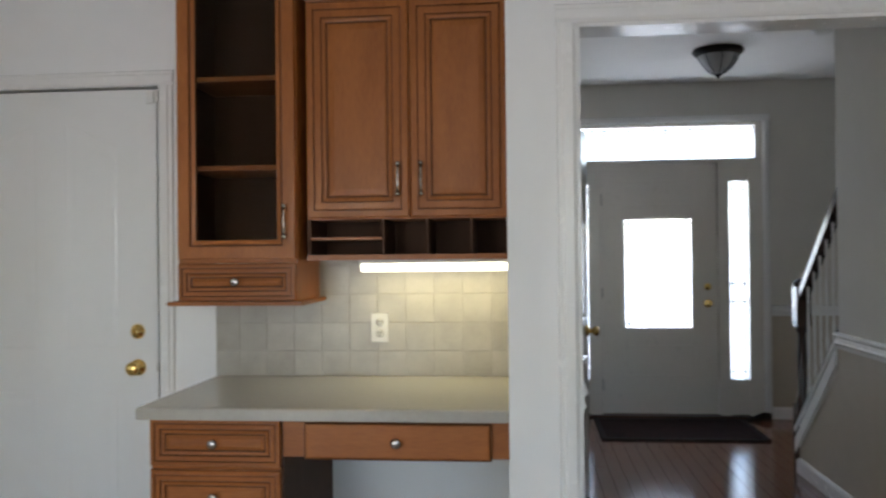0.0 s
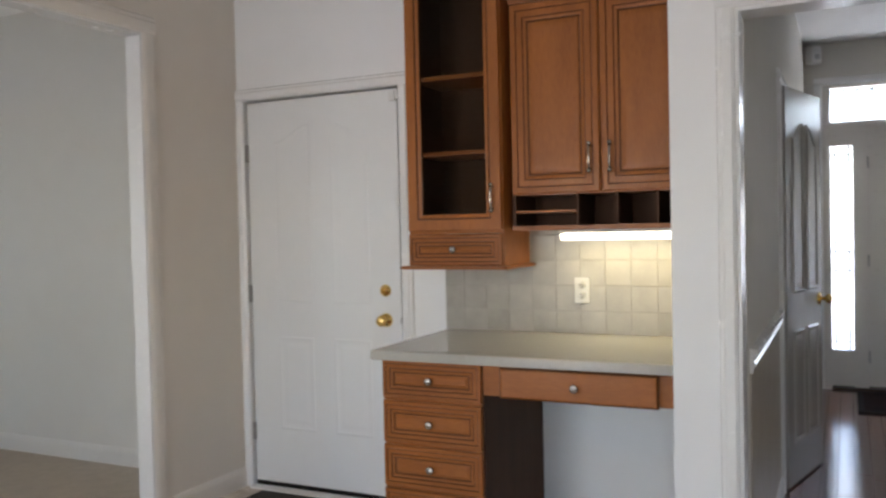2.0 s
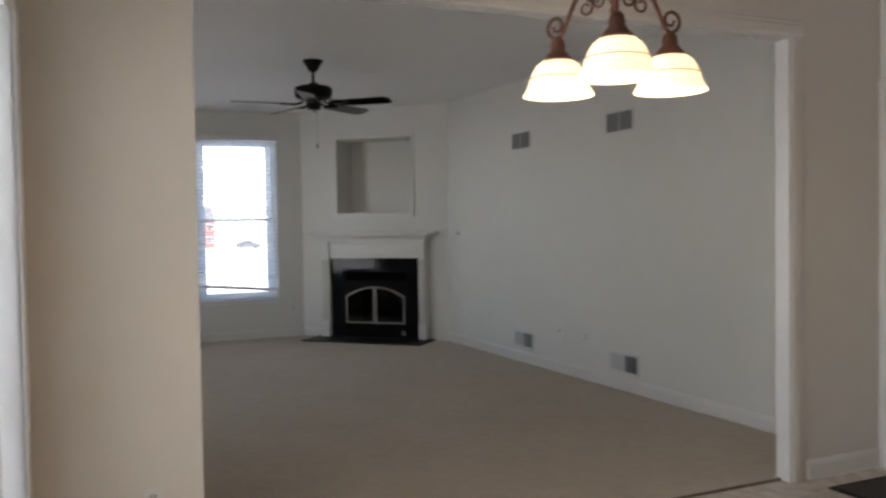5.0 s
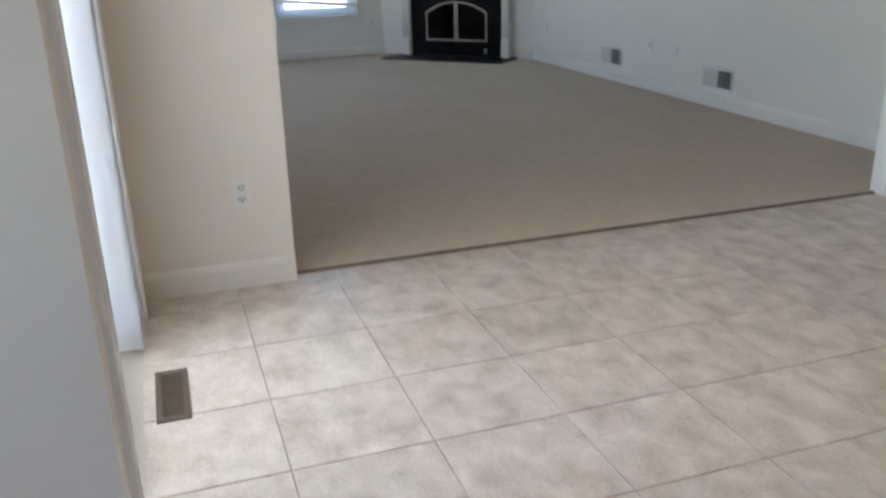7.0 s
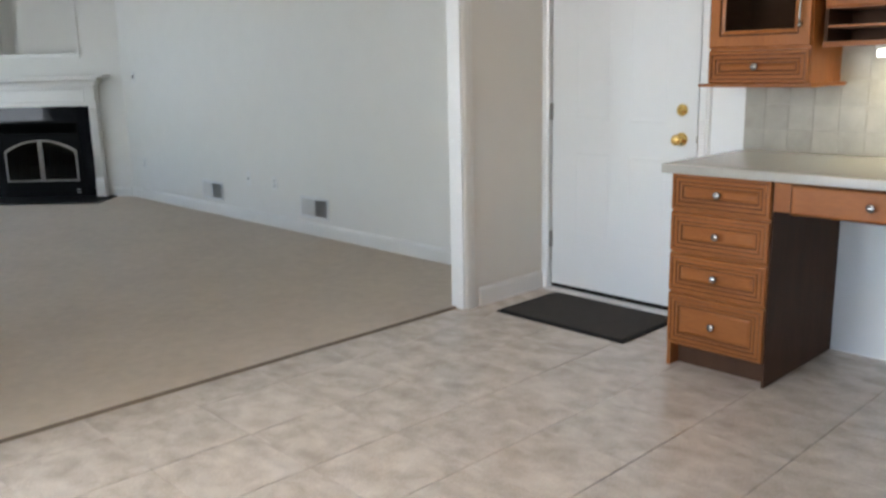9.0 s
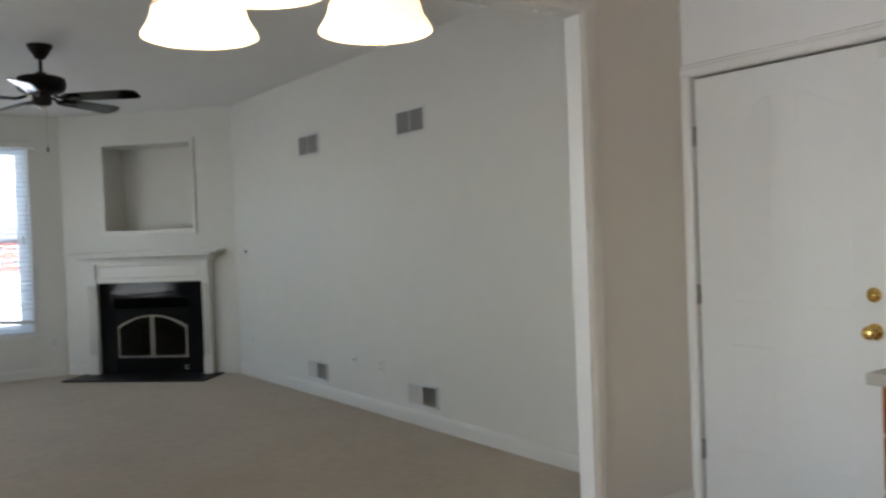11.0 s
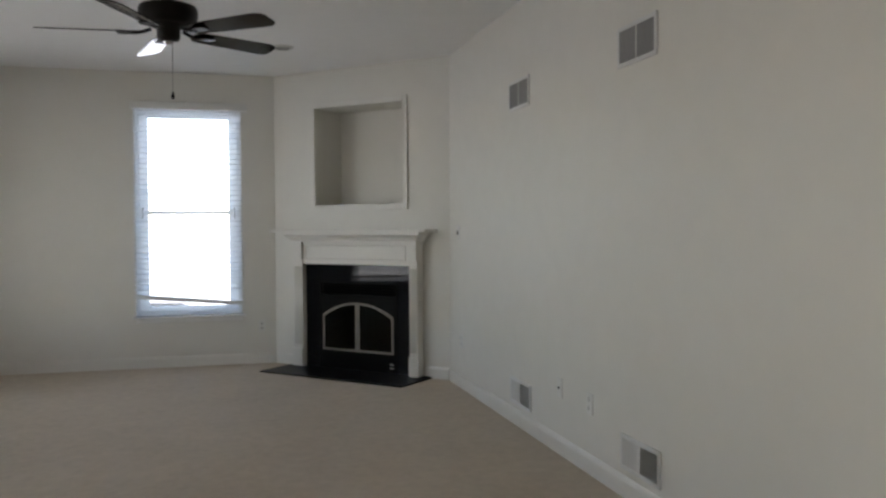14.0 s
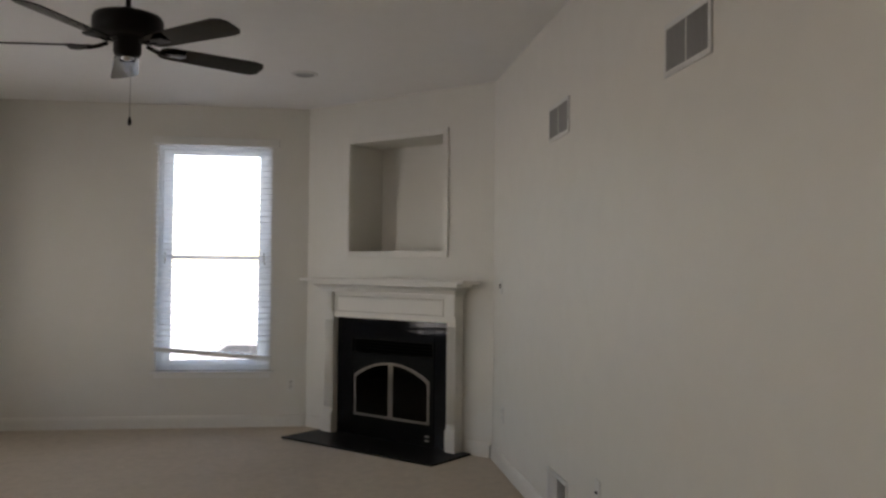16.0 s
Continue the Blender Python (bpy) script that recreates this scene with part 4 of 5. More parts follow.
for k in range(3):
    a = radians(86 + 120 * k)
    d = Vector((math.cos(a), math.sin(a), 0))
    R = 0.182
    up = Vector((0, 0, 1))
    arm = bmesh.new()
    knots = [Vector(q) for q in ((0.012, 1.985), (0.035, 2.03), (0.075, 2.045), (0.115, 2.01), (0.145, 1.955), (0.165, 1.915), (R, 1.902))]
    pts = []
    for i in range(len(knots) - 1):
        p0, p1, p2, p3 = knots[max(i - 1, 0)], knots[i], knots[i + 1], knots[min(i + 2, len(knots) - 1)]
        for j in range(4):
            u = j / 4
            q = 0.5 * (2 * p1 + (p2 - p0) * u + (2 * p0 - 5 * p1 + 4 * p2 - p3) * u * u + (3 * p1 - p0 - 3 * p2 + p3) * u ** 3)
            pts.append(d * q.x + up * q.y)
    ctr = d * (R + 0.004) + up * 1.936
    pts += [ctr + (d * math.cos(w) + up * math.sin(w)) * rr for w, rr in ((radians(-90 + 24 * j), 0.034 - 0.0013 * j) for j in range(20))]
    tube(arm, pts, 0.008, 8, 0.004)
    for cr, cz, r0, w0, sg in ((0.088, 1.972, 0.024, 100, 1), (0.045, 1.985, 0.020, 20, -1)):
        ctr = d * cr + up * cz
        tube(arm, [ctr + (d * math.cos(w) + up * math.sin(w)) * rr for w, rr in ((radians(w0 + sg * 26 * j), r0 - 0.0009 * j) for j in range(17))], 0.005, 8, 0.003)
    armo = part("arm", arm, BRONZE, ch)
    p = d * R
    cup = part("socket_cup", lathe(bmesh.new(), [(0, 1.903), (0.012, 1.902), (0.019, 1.893), (0.022, 1.880), (0.021, 1.868), (0.027, 1.860), (0.037, 1.848), (0.044, 1.838), (0.041, 1.834), (0, 1.836)], (p.x, p.y, 0)), BRONZE, armo)
    sh = lathe(bmesh.new(), [(0.030, 1.838), (0.050, 1.834), (0.066, 1.822), (0.077, 1.805), (0.084, 1.789), (0.086, 1.785), (0.087, 1.780), (0.090, 1.768), (0.097, 1.754), (0.105, 1.742), (0.108, 1.735),
                             (0.105, 1.735), (0.094, 1.750), (0.085, 1.772), (0.07, 1.81), (0.045, 1.829), (0.030, 1.834)], (p.x, p.y, 0), seg=32)
    bmesh.ops.scale(sh, vec=(0.96, 0.96, 1), space=Matrix.Translation((-p.x, -p.y, 0)), verts=sh.verts)
    so = part("shade", sh, SHADE, armo, "glowing alabaster bell shade")
    part("shade_band", lathe(bmesh.new(), [(0.0812, 1.7870), (0.0840, 1.7865), (0.0846, 1.7848), (0.0825, 1.784)], (p.x, p.y, 0), seg=32), BRONZE, so, "thin bronze line round the shade")
    bulb_lamp("chandelier_bulb", (-1.047 + p.x, 0.784 + p.y, 1.70), 0.25, (1.0, 0.72, 0.42), 0.07)

# ---- ceiling fan ----
FX, FY = -5.985, 1.322
fan = thing("ceiling_fan", pose(FX, FY, 0), "dark bronze five-blade ceiling fan with a pull chain", "ceiling fan")
part("canopy", lathe(bmesh.new(), [(0, 2.655), (0.034, 2.66), (0.05, 2.69), (0.08, 2.735), (0.084, ZC)]), FAN_DARK, fan)
part("downrod", lathe(bmesh.new(), [(0.0125, 2.56), (0.0125, 2.66)], seg=12), FAN_DARK, fan)
part("motor_housing", lathe(bmesh.new(), [(0.02, 2.57), (0.035, 2.565), (0.045, 2.545), (0.125, 2.535), (0.148, 2.527), (0.158, 2.51), (0.158, 2.47), (0.146, 2.442), (0.11, 2.425), (0.062, 2.418),
                                      (0.062, 2.36), (0.056, 2.345), (0.02, 2.335), (0, 2.333)], seg=36), FAN_DARK, fan)
part("bottom_cap", lathe(bmesh.new(), [(0, 2.320), (0.012, 2.322), (0.028, 2.330), (0.030, 2.336)], seg=20), CHROME, fan)
for k in range(5):
    a = -22 + 72 * k
    m = pose(0, 0, 2.388, 0, 0, a)
    bm = bmesh.new()
    tube(bm, [(0.09, 0, 0.015), (0.13, 0.0, 0.0), (0.17, 0.0, -0.008), (0.20, 0, -0.005)], 0.010)
    slab(bm, [(0.18, -0.02), (0.23, -0.045), (0.27, -0.04), (0.27, 0.04), (0.23, 0.045), (0.18, 0.02)], -0.010, -0.004)
    iron = part("blade_iron", bm, FAN_DARK, fan)
    iron.matrix_local = m
    bm = bmesh.new()
    out = [(0.15, -0.03), (0.17, -0.05), (0.20, -0.058), (0.62, -0.072), (0.665, -0.056), (0.68, -0.03), (0.68, 0.045), (0.66, 0.066), (0.62, 0.072), (0.20, 0.058), (0.17, 0.05), (0.15, 0.03)]
    slab(bm, out, -0.003, 0.004)
    bl2 = part("blade", bm, BLADE, fan)
    bl2.matrix_local = m @ pose(0, 0, 0, -13, 0, 0)
bm = bmesh.new()
tube(bm, [(0.02, 0.02, 2.335), (0.02, 0.02, 2.06)], 0.0018, 5)
ch2 = part("pull_chain", bm, STEEL, fan)
part("pull_bob", lathe(bmesh.new(), [(0, 2.018), (0.007, 2.022), (0.009, 2.035), (0.005, 2.055), (0.002, 2.062)], (0.02, 0.02, 0), seg=12), FAN_DARK, ch2)

rl = thing("recessed_light", pose(-7.972, 2.076, ZC), "unlit white recessed ceiling light", "light")
part("trim_ring", lathe(bmesh.new(), [(0.095, 0), (0.09, -0.008), (0.075, -0.012), (0.068, -0.004)], seg=28), PLASTIC, rl)
part("lens", lathe(bmesh.new(), [(0.07, -0.004), (0.05, -0.014), (0, -0.018)], seg=28), FROST, rl)

# ---- fireplace: local -y looks into the room ----
fp = thing("fireplace", DIAG, "white mantel fireplace with black granite surround and arched glass doors", "fireplace")
c = 0.033
hw, po = 0.585, 0.69
for s, xa, xb in ((-1, c - po, c - hw), (1, c + hw, c + po - 0.025)):
    pil = part("pilaster", B(xa, xb, -0.10, -0.001, 0.01, 1.02, bevel=0.003), MANTEL_PAINT, fp)
    part("plinth", B(xa - (0.012 if s < 0 else 0.0), xb + (0.0 if s < 0 else 0.012), -0.118, -0.1005, 0.025, 0.19, bevel=0.004), MANTEL_PAINT, pil)
    for k in range(4):
        x = xa + (xb - xa) * (0.17 + 0.22 * k)
        part("reed", tube(bmesh.new(), [(x, -0.1, 0.23), (x, -0.1, 0.95)], 0.008, 10), MANTEL_PAINT, pil)
    part("pilaster_cap", B(xa - 0.008, xb + 0.008, -0.112, -0.1005, 0.985, 1.02, bevel=0.003), MANTEL_PAINT, pil)
    part("corner_block", B(xa, xb, -0.118, -0.001, 1.02, 1.175, bevel=0.003), MANTEL_PAINT, fp)
# Slit left of the frieze is added to deepen the block's side shade.
fz = part("frieze", B(c - hw + 0.009, c + hw, -0.098, -0.001, 0.975, 1.175), MANTEL_PAINT, fp)
part("frieze_panel", rings_panel(bmesh.new(), c - hw + 0.03, c + hw - 0.03, 1.015, 1.15, -0.0985, [(0, 0, 0), (0.006, -0.007, 0), (0.014, -0.001, 0), (0.03, -0.001, 0)]), MANTEL_PAINT, fz)
bm = bmesh.new()
st = ((0.0, 1.175), (0.012, 1.175), (0.012, 1.19), (0.022, 1.196), (0.03, 1.215), (0.048, 1.232), (0.075, 1.243), (0.075, 1.266), (0.0, 1.266))
rows = [[bm.verts.new(p) for p in ((c - po - o, -0.001, zz), (c - po - o, -0.118 - o, zz), (c + po - 0.025 + o, -0.118 - o, zz), (c + po - 0.025 + o, -0.001, zz))] for o, zz in st]
for a, b in zip(rows, rows[1:]):
    for i in range(3):
        bm.faces.new((a[i], a[i + 1], b[i + 1], b[i]))
part("bed_moulding", bm, MANTEL_PAINT, fp)
part("mantel_shelf", B(-0.84, 0.845, -0.215, -0.001, 1.266, 1.292, bevel=0.006), MANTEL_PAINT, fp)
for q in ((c - hw, c - 0.4305, 0.022, 0.974), (c + 0.4305, c + hw, 0.022, 0.974), (c - 0.43, c + 0.43, 0.82, 0.974)):
    part("granite_slab", B(q[0], q[1], -0.045, 0.0, q[2], q[3], bevel=0.001), BLACK_STONE, fp, "polished black granite slab")
ins = part("insert_frame", B(c - 0.43, c - 0.415, -0.05, 0.02, 0.012, 0.82), BLACK_METAL, fp)
part("insert_side", B(c + 0.415, c + 0.43, -0.05, 0.02, 0.012, 0.82), BLACK_METAL, ins)
arch = lambda s: 0.515 + 0.118 * math.sin(math.pi * min(max(s, 0), 1)) ** 0.8
x0, x1 = c - 0.387, c + 0.387
bm = bmesh.new()
N = 16
top = [(x1 + (x0 - x1) * k / N, arch(k / N)) for k in range(N + 1)]
for k in range(N):
    (xa, za), (xb, zb) = top[k], top[k + 1]
    prism(bm, [(xb, zb), (xa, za), (xa, 0.70), (xb, 0.70)], -0.045, -0.03)
for q in ((c - 0.415, x0, 0.06, 0.70), (x1, c + 0.415, 0.06, 0.70), (x0, x1, 0.06, 0.187), (c - 0.415, c + 0.415, 0.80, 0.82), (c - 0.415, c + 0.415, 0.012, 0.06)):
    box(bm, q[0], q[1], -0.045, -0.03, q[2], q[3])
part("insert_face", bm, BLACK_METAL, ins)
for k in range(4):
    o = part("louvre", B(c - 0.41, c + 0.41, -0.042, -0.02, -0.003, 0.003), BLACK_METAL, ins)
    o.matrix_local = pose(0, 0, 0.715 + 0.024 * k) @ pose(0, -0.03, 0, 35, 0, 0) @ pose(0, 0.03, 0)
for sgn in (-1, 1):
    xa, xb = (x0, c - 0.004) if sgn < 0 else (c + 0.004, x1)
    rim = [(xa, 0.189), (xb, 0.189)] + [(xx, arch((x1 - xx) / (x1 - x0)) - 0.001) for xx in (xb + (xa - xb) * k / 9 for k in range(10))]
    cx, cz = (xa + xb) / 2, 0.36
    bm = bmesh.new()
    inner = [(x + (0.019 if x < cx else -0.019) * min(1, abs(x - cx) / 0.1), z + (0.019 if z < cz else -0.019)) for x, z in rim]
    vo = [bm.verts.new((x, -0.054, z)) for x, z in rim]
    vi = [bm.verts.new((x, -0.054, z)) for x, z in inner]
    wo = [bm.verts.new((x, -0.046, z)) for x, z in rim]
    wi = [bm.verts.new((x, -0.046, z)) for x, z in inner]
    L = len(rim)
    for i in range(L):
        j = (i + 1) % L
        for q in ((vo[i], vo[j], vi[j], vi[i]), (wo[i], wi[i], wi[j], wo[j]), (vo[j], vo[i], wo[i], wo[j]), (vi[i], vi[j], wi[j], wi[i])):
            bm.faces.new(q)
    fd = part("glass_door", bm, ANTIQUE, fp, "pale metal arched door frame")
    part("pane", prism(bmesh.new(), inner, -0.051, -0.048), GLASS_SMOKE, fd)
bm = bmesh.new()
for q in ((x0, x1, 0.40, 0.42, 0.06, 0.80), (x0 - 0.02, x0, -0.03, 0.42, 0.06, 0.80), (x1, x1 + 0.02, -0.03, 0.42, 0.06, 0.80), (x0, x1, -0.03, 0.42, 0.04, 0.06), (x0, x1, -0.03, 0.42, 0.80, 0.82)):
    box(bm, *q)
part("firebox", bm, FIREBOX, fp)
part("hearth_slab", B(-0.737, 0.787, -0.485, -0.002, 0.005, 0.022, bevel=0.002), HEARTH_STONE, fp, "black granite hearth slab")
bm = B(c + 0.345, c + 0.385, -0.048, -0.045, 0.062, 0.074)
box(bm, c + 0.345, c + 0.385, -0.048, -0.045, 0.094, 0.106)
part("maker_plate", bm, STEEL, fp, "two small bright bars")

nf = thing("niche_frame", DIAG, "white trim frame round the wall recess", "trim", kind="structure")
bm = bmesh.new()
for q in ((-0.52, -0.47, 1.464, 2.456), (0.50, 0.55, 1.464, 2.456), (-0.47, 0.50, 1.464, 1.514), (-0.47, 0.50, 2.406, 2.456)):
    box(bm, q[0], q[1], -0.018, -0.001, q[2], q[3], bevel=0.004)
part("frame", bm, MANTEL_PAINT, nf)


# ---- registers ----
def register(place, rz, w, h, label, lit, fins=None):
    t = thing("wall_register", pose(*place, 0, 0, rz), label, "vent", group="wall registers")
    bm = bmesh.new()
    e = 0.02
    for q in ((-w / 2, -w / 2 + e, -h / 2, h / 2), (w / 2 - e, w / 2, -h / 2, h / 2), (-w / 2 + e, w / 2 - e, -h / 2, -h / 2 + e), (-w / 2 + e, w / 2 - e, h / 2 - e, h / 2), (-0.005, 0.005, -h / 2 + e, h / 2 - e)):
        box(bm, q[0], q[1], -0.010, -0.001, q[2], q[3], bevel=0.002)
    part("frame", bm, GRILLE, t)
    part("backing", B(-w / 2 + e, w / 2 - e, -0.0015, -0.0005, -h / 2 + e, h / 2 - e), DUCT, t)
    fin = None
    for side in (-1, 1):
        n = int((w / 2 - e - 0.005) / 0.0115)
        for k in range(n):
            x = side * (0.011 + k * 0.0115)
            if fin is None:
                fin = part("fin", B(-0.0055, 0.0055, -0.0004, 0.0004, -h / 2 + e, h / 2 - e), fins or GRILLE, t)
                o = fin
            else:
                o = new("fin", fin.data)
                o.parent = t
            o.matrix_local = pose(x, -0.006, 0, 0, 0, lit[0] if side < 0 else lit[1])
    return t


for x in (-4.655, -6.24):
    register((x, YN, 2.165), 0, 0.375, 0.19, "white wall register with grey louvres high on the wall", (38, 38), GRILLE_GREY)
for x in (-4.62, -6.225):
    register((x, YN, 0.231), 0, 0.375, 0.17, "white two-bank wall register above the baseboard", (35, -55))

fr_ = thing("floor_register", pose(-1.524, -0.667, 0), "brown slotted metal floor register", "vent")
bm = bmesh.new()
for q in ((-0.157, 0.157, -0.048, -0.03), (-0.157, 0.157, 0.03, 0.048), (-0.157, -0.13, -0.03, 0.03), (0.13, 0.157, -0.03, 0.03)):
    box(bm, *q, 0.0005, 0.006, bevel=0.002)
part("frame", bm, VENT_BROWN, fr_)
part("damper", B(-0.13, 0.13, -0.03, 0.03, -0.003, 0.0008), DUCT, fr_)
fin = part("slat", B(-0.0025, 0.0025, -0.03, 0.03, 0.0009, 0.005), VENT_BROWN, fr_)
fin.location.x = -0.125
for k in range(1, 26):
    o = new("slat", fin.data)
    o.parent, o.location = fr_, (-0.125 + 0.01 * k, 0, 0)

# ---- hall ----
XK = 1.80
bm = bmesh.new()
prism(bm, [(YH + 0.12, 0), (5.52, 0), (5.52, 0.15), (4.84, 0.75), (4.84, ZC), (YH + 0.12, ZC)], -XK - 0.11, -XK, 0)
ob = part("wall_stair", bm, PAINT_HALL)
ob.matrix_world = pose(0, 0, 0, 0, 0, 90)
tagged(ob, "grey-beige painted wall under and beside the stairs", "wall", kind="structure")
# taupe paint below the chair rail, a thin coat proud of each wall
bm = prism(bmesh.new(), [(YH + 0.13, 0.10), (5.50, 0.10), (5.50, 0.15), (4.86, 0.70), (4.86, 0.84), (YH + 0.13, 0.84)], -XK, -XK + 0.003)
ob = part("lower_wall_paint", bm, PAINT_TAUPE)
ob.matrix_world = pose(0, 0, 0, 0, 0, 90)
tagged(ob, "taupe paint below the white chair rail", "wall paint", kind="structure")
tagged(part("lower_wall_paint", B(0.318, 0.321, 2.92, 4.28, 0.10, 0.84), PAINT_TAUPE), "taupe paint below the white chair rail", "wall paint", kind="structure")
tagged(part("lower_wall_paint", B(2.122, 2.76, YF - 0.003, YF, 0.10, 0.84), PAINT_TAUPE), "taupe paint below the white chair rail", "wall paint", kind="structure")
RAIL = [(0, 0), (0.010, 0.0), (0.014, 0.02), (0.022, 0.03), (0.014, 0.04), (0.014, 0.06), (0.026, 0.07), (0.026, 0.08), (0, 0.085)]
for p, q, o in (((0.318, 2.91, 0.84), (0.318, 4.295, 0.84), (1, 0, 0)), ((XK, YH + 0.13, 0.84), (XK, 4.86, 0.84), (-1, 0, 0)), ((2.122, YF, 0.84), (2.76, YF, 0.84), (0, -1, 0)), ((0.318, 5.055, 0.84), (0.318, YF, 0.84), (1, 0, 0))):
    tagged(part("chair_rail", profile_run(bmesh.new(), RAIL, p, q, o), TRIM), "white moulded chair rail", "trim", kind="structure")
baseboard((XK, YH + 0.13, 0), (XK, 5.53, 0), (-1, 0, 0))

stair = thing("staircase", pose(0, 0, 0), "staircase with white skirt, dark treads and handrail", "stairs")
run, rise = 0.225, 0.19
for k in range(12):
    y = 5.60 - run * k
    part("riser", B(XK + 0.112, 2.779, y - 0.02, y, rise * k + 0.001, rise * (k + 1) - 0.031), TRIM, stair)
    part("tread", B(XK + 0.112, 2.779, y - run - 0.02, y + 0.02, rise * (k + 1) - 0.03, rise * (k + 1), bevel=0.006), DARK_WOOD, stair)


def sloped(name, y0, z0, y1, z1, xa, xb, h, material):
    bm = prism(bmesh.new(), [(y0, z0), (y1, z1), (y1, z1 + h), (y0, z0 + h)], -xb, -xa)
    o = part(name, bm, material, stair)
    o.matrix_local = pose(0, 0, 0, 0, 0, 90)
    return o


sloped("skirt_board", 5.55, 0.12, 4.845, 0.75, XK - 0.016, XK - 0.001, 0.09, TRIM)
sloped("skirt_cap", 5.55, 0.245, 4.845, 0.868, XK - 0.02, XK + 0.08, 0.03, TRIM)
sloped("shoe_rail", 5.50, 0.35, 4.845, 0.93, XK + 0.005, XK + 0.055, 0.035, DARK_WOOD)
sloped("handrail", 5.50, 1.06, 4.845, 1.64, XK, XK + 0.06, 0.06, DARK_WOOD)
bm = B(XK - 0.012, XK + 0.078, 5.50, 5.59, 0, 0.42)
lathe(bm, [(0.036, 0.42), (0.04, 0.44), (0.026, 0.48), (0.03, 0.7), (0.024, 0.85), (0.038, 0.88), (0.036, 0.90)], (XK + 0.033, 5.545, 0), seg=16)
box(bm, XK - 0.01, XK + 0.076, 5.502, 5.588, 0.90, 1.14)
lathe(bm, [(0.03, 1.14), (0.052, 1.15), (0.05, 1.165), (0.025, 1.185), (0, 1.20)], (XK + 0.033, 5.545, 0), seg=16)
part("newel_post", bm, DARK_WOOD, stair)
for k in range(6):
    y = 5.41 - 0.105 * k
    zb = 0.38 + (5.50 - y) * 0.885
    bm = lathe(bmesh.new(), [(0.011, zb), (0.011, zb + 0.12), (0.007, zb + 0.16), (0.009, zb + 0.4), (0.006, zb + 0.56), (0.008, zb + 0.71)], (XK + 0.03, y, 0), seg=10)
    part("baluster", bm, TRIM, stair)

rug = thing("entry_rug", pose(0, 0, 0), "dark patterned rug inside the front door", "rug")
part("field", B(0.72, 1.83, 6.39, 7.08, 0.006, 0.016), RUG_DARK, rug)
bm = bmesh.new()
for q in ((0.68, 0.72, 6.35, 7.12), (1.83, 1.87, 6.35, 7.12), (0.72, 1.83, 6.35, 6.39), (0.72, 1.83, 7.08, 7.12)):
    box(bm, *q, 0.005, 0.019)
part("border", bm, RUBBER, rug)
ds = thing("doorstop", pose(1.99, 7.14, 0.005, 0, 0, 8), "small black wedge lying by the front door", "doorstop")
part("wedge", prism(bmesh.new(), [(-0.12, 0.001), (0.10, 0.001), (0.10, 0.055), (0.05, 0.06)], -0.025, 0.025), RUBBER, ds)

fl = thing("flush_light", pose(1.475, 6.10, ZC), "bronze and frosted glass flush ceiling light", "light")
part("pan", lathe(bmesh.new(), [(0.165, 0), (0.172, -0.012), (0.165, -0.03), (0.14, -0.045), (0.13, -0.048)], seg=32), FAN_DARK, fl)
part("bowl", lathe(bmesh.new(), [(0.135, -0.046), (0.125, -0.075), (0.09, -0.125), (0.05, -0.158), (0.02, -0.172), (0, -0.174)], seg=32), FROST, fl)
for k in range(8):
    d = Vector((math.cos(math.pi * k / 4), math.sin(math.pi * k / 4), 0))
    part("bowl_rib", tube(bmesh.new(), [d * r + Vector((0, 0, z)) for r, z in ((0.137, -0.046), (0.127, -0.076), (0.092, -0.127), (0.051, -0.160), (0.02, -0.174))], 0.0028, 6), FAN_DARK, fl, "dark lead rib")
part("finial", lathe(bmesh.new(), [(0.022, -0.168), (0.024, -0.176), (0.010, -0.19), (0.008, -0.2), (0, -0.204)], seg=16), FAN_DARK, fl)
ms = thing("alarm_sensor", pose(0.385, 7.135, 2.655, 0, 0, 45), "small white alarm sensor in the hall corner", "sensor")
bm = B(-0.045, 0.045, -0.05, 0.03, -0.07, 0.07, bevel=0.008)
part("housing", bm, PLASTIC, ms)
part("lens", B(-0.022, 0.022, -0.0545, -0.0505, -0.04, 0.0, bevel=0.001), FROST, ms)

sd = thing("smoke_detector", pose(2.0, 5.6, ZC), "small white smoke detector on the hall ceiling", "smoke detector")
part("base", lathe(bmesh.new(), [(0, -0.001), (0.07, -0.001), (0.07, -0.012), (0, -0.012)], seg=24), PLASTIC, sd)
part("cover", lathe(bmesh.new(), [(0.062, -0.012), (0.06, -0.03), (0.045, -0.042), (0, -0.044)], seg=24), PLASTIC, sd)

# ---- outdoors ----
# level round the house, then falling gently to the street
bm = bmesh.new()
xs = (2500, -11, -16, -22, -28, -2500)
zs = (-0.25, -0.25, -0.8, -1.8, -2.5, -2.5)
rows = [[bm.verts.new((x, y, z)) for y in (-2500, 2500)] for x, z in zip(xs, zs)]
for a, b in zip(rows, rows[1:]):
    bm.faces.new((a[0], a[1], b[1], b[0]))
tagged(part("ground", bm, CONCRETE), "pale open ground outside", "ground", kind="structure")

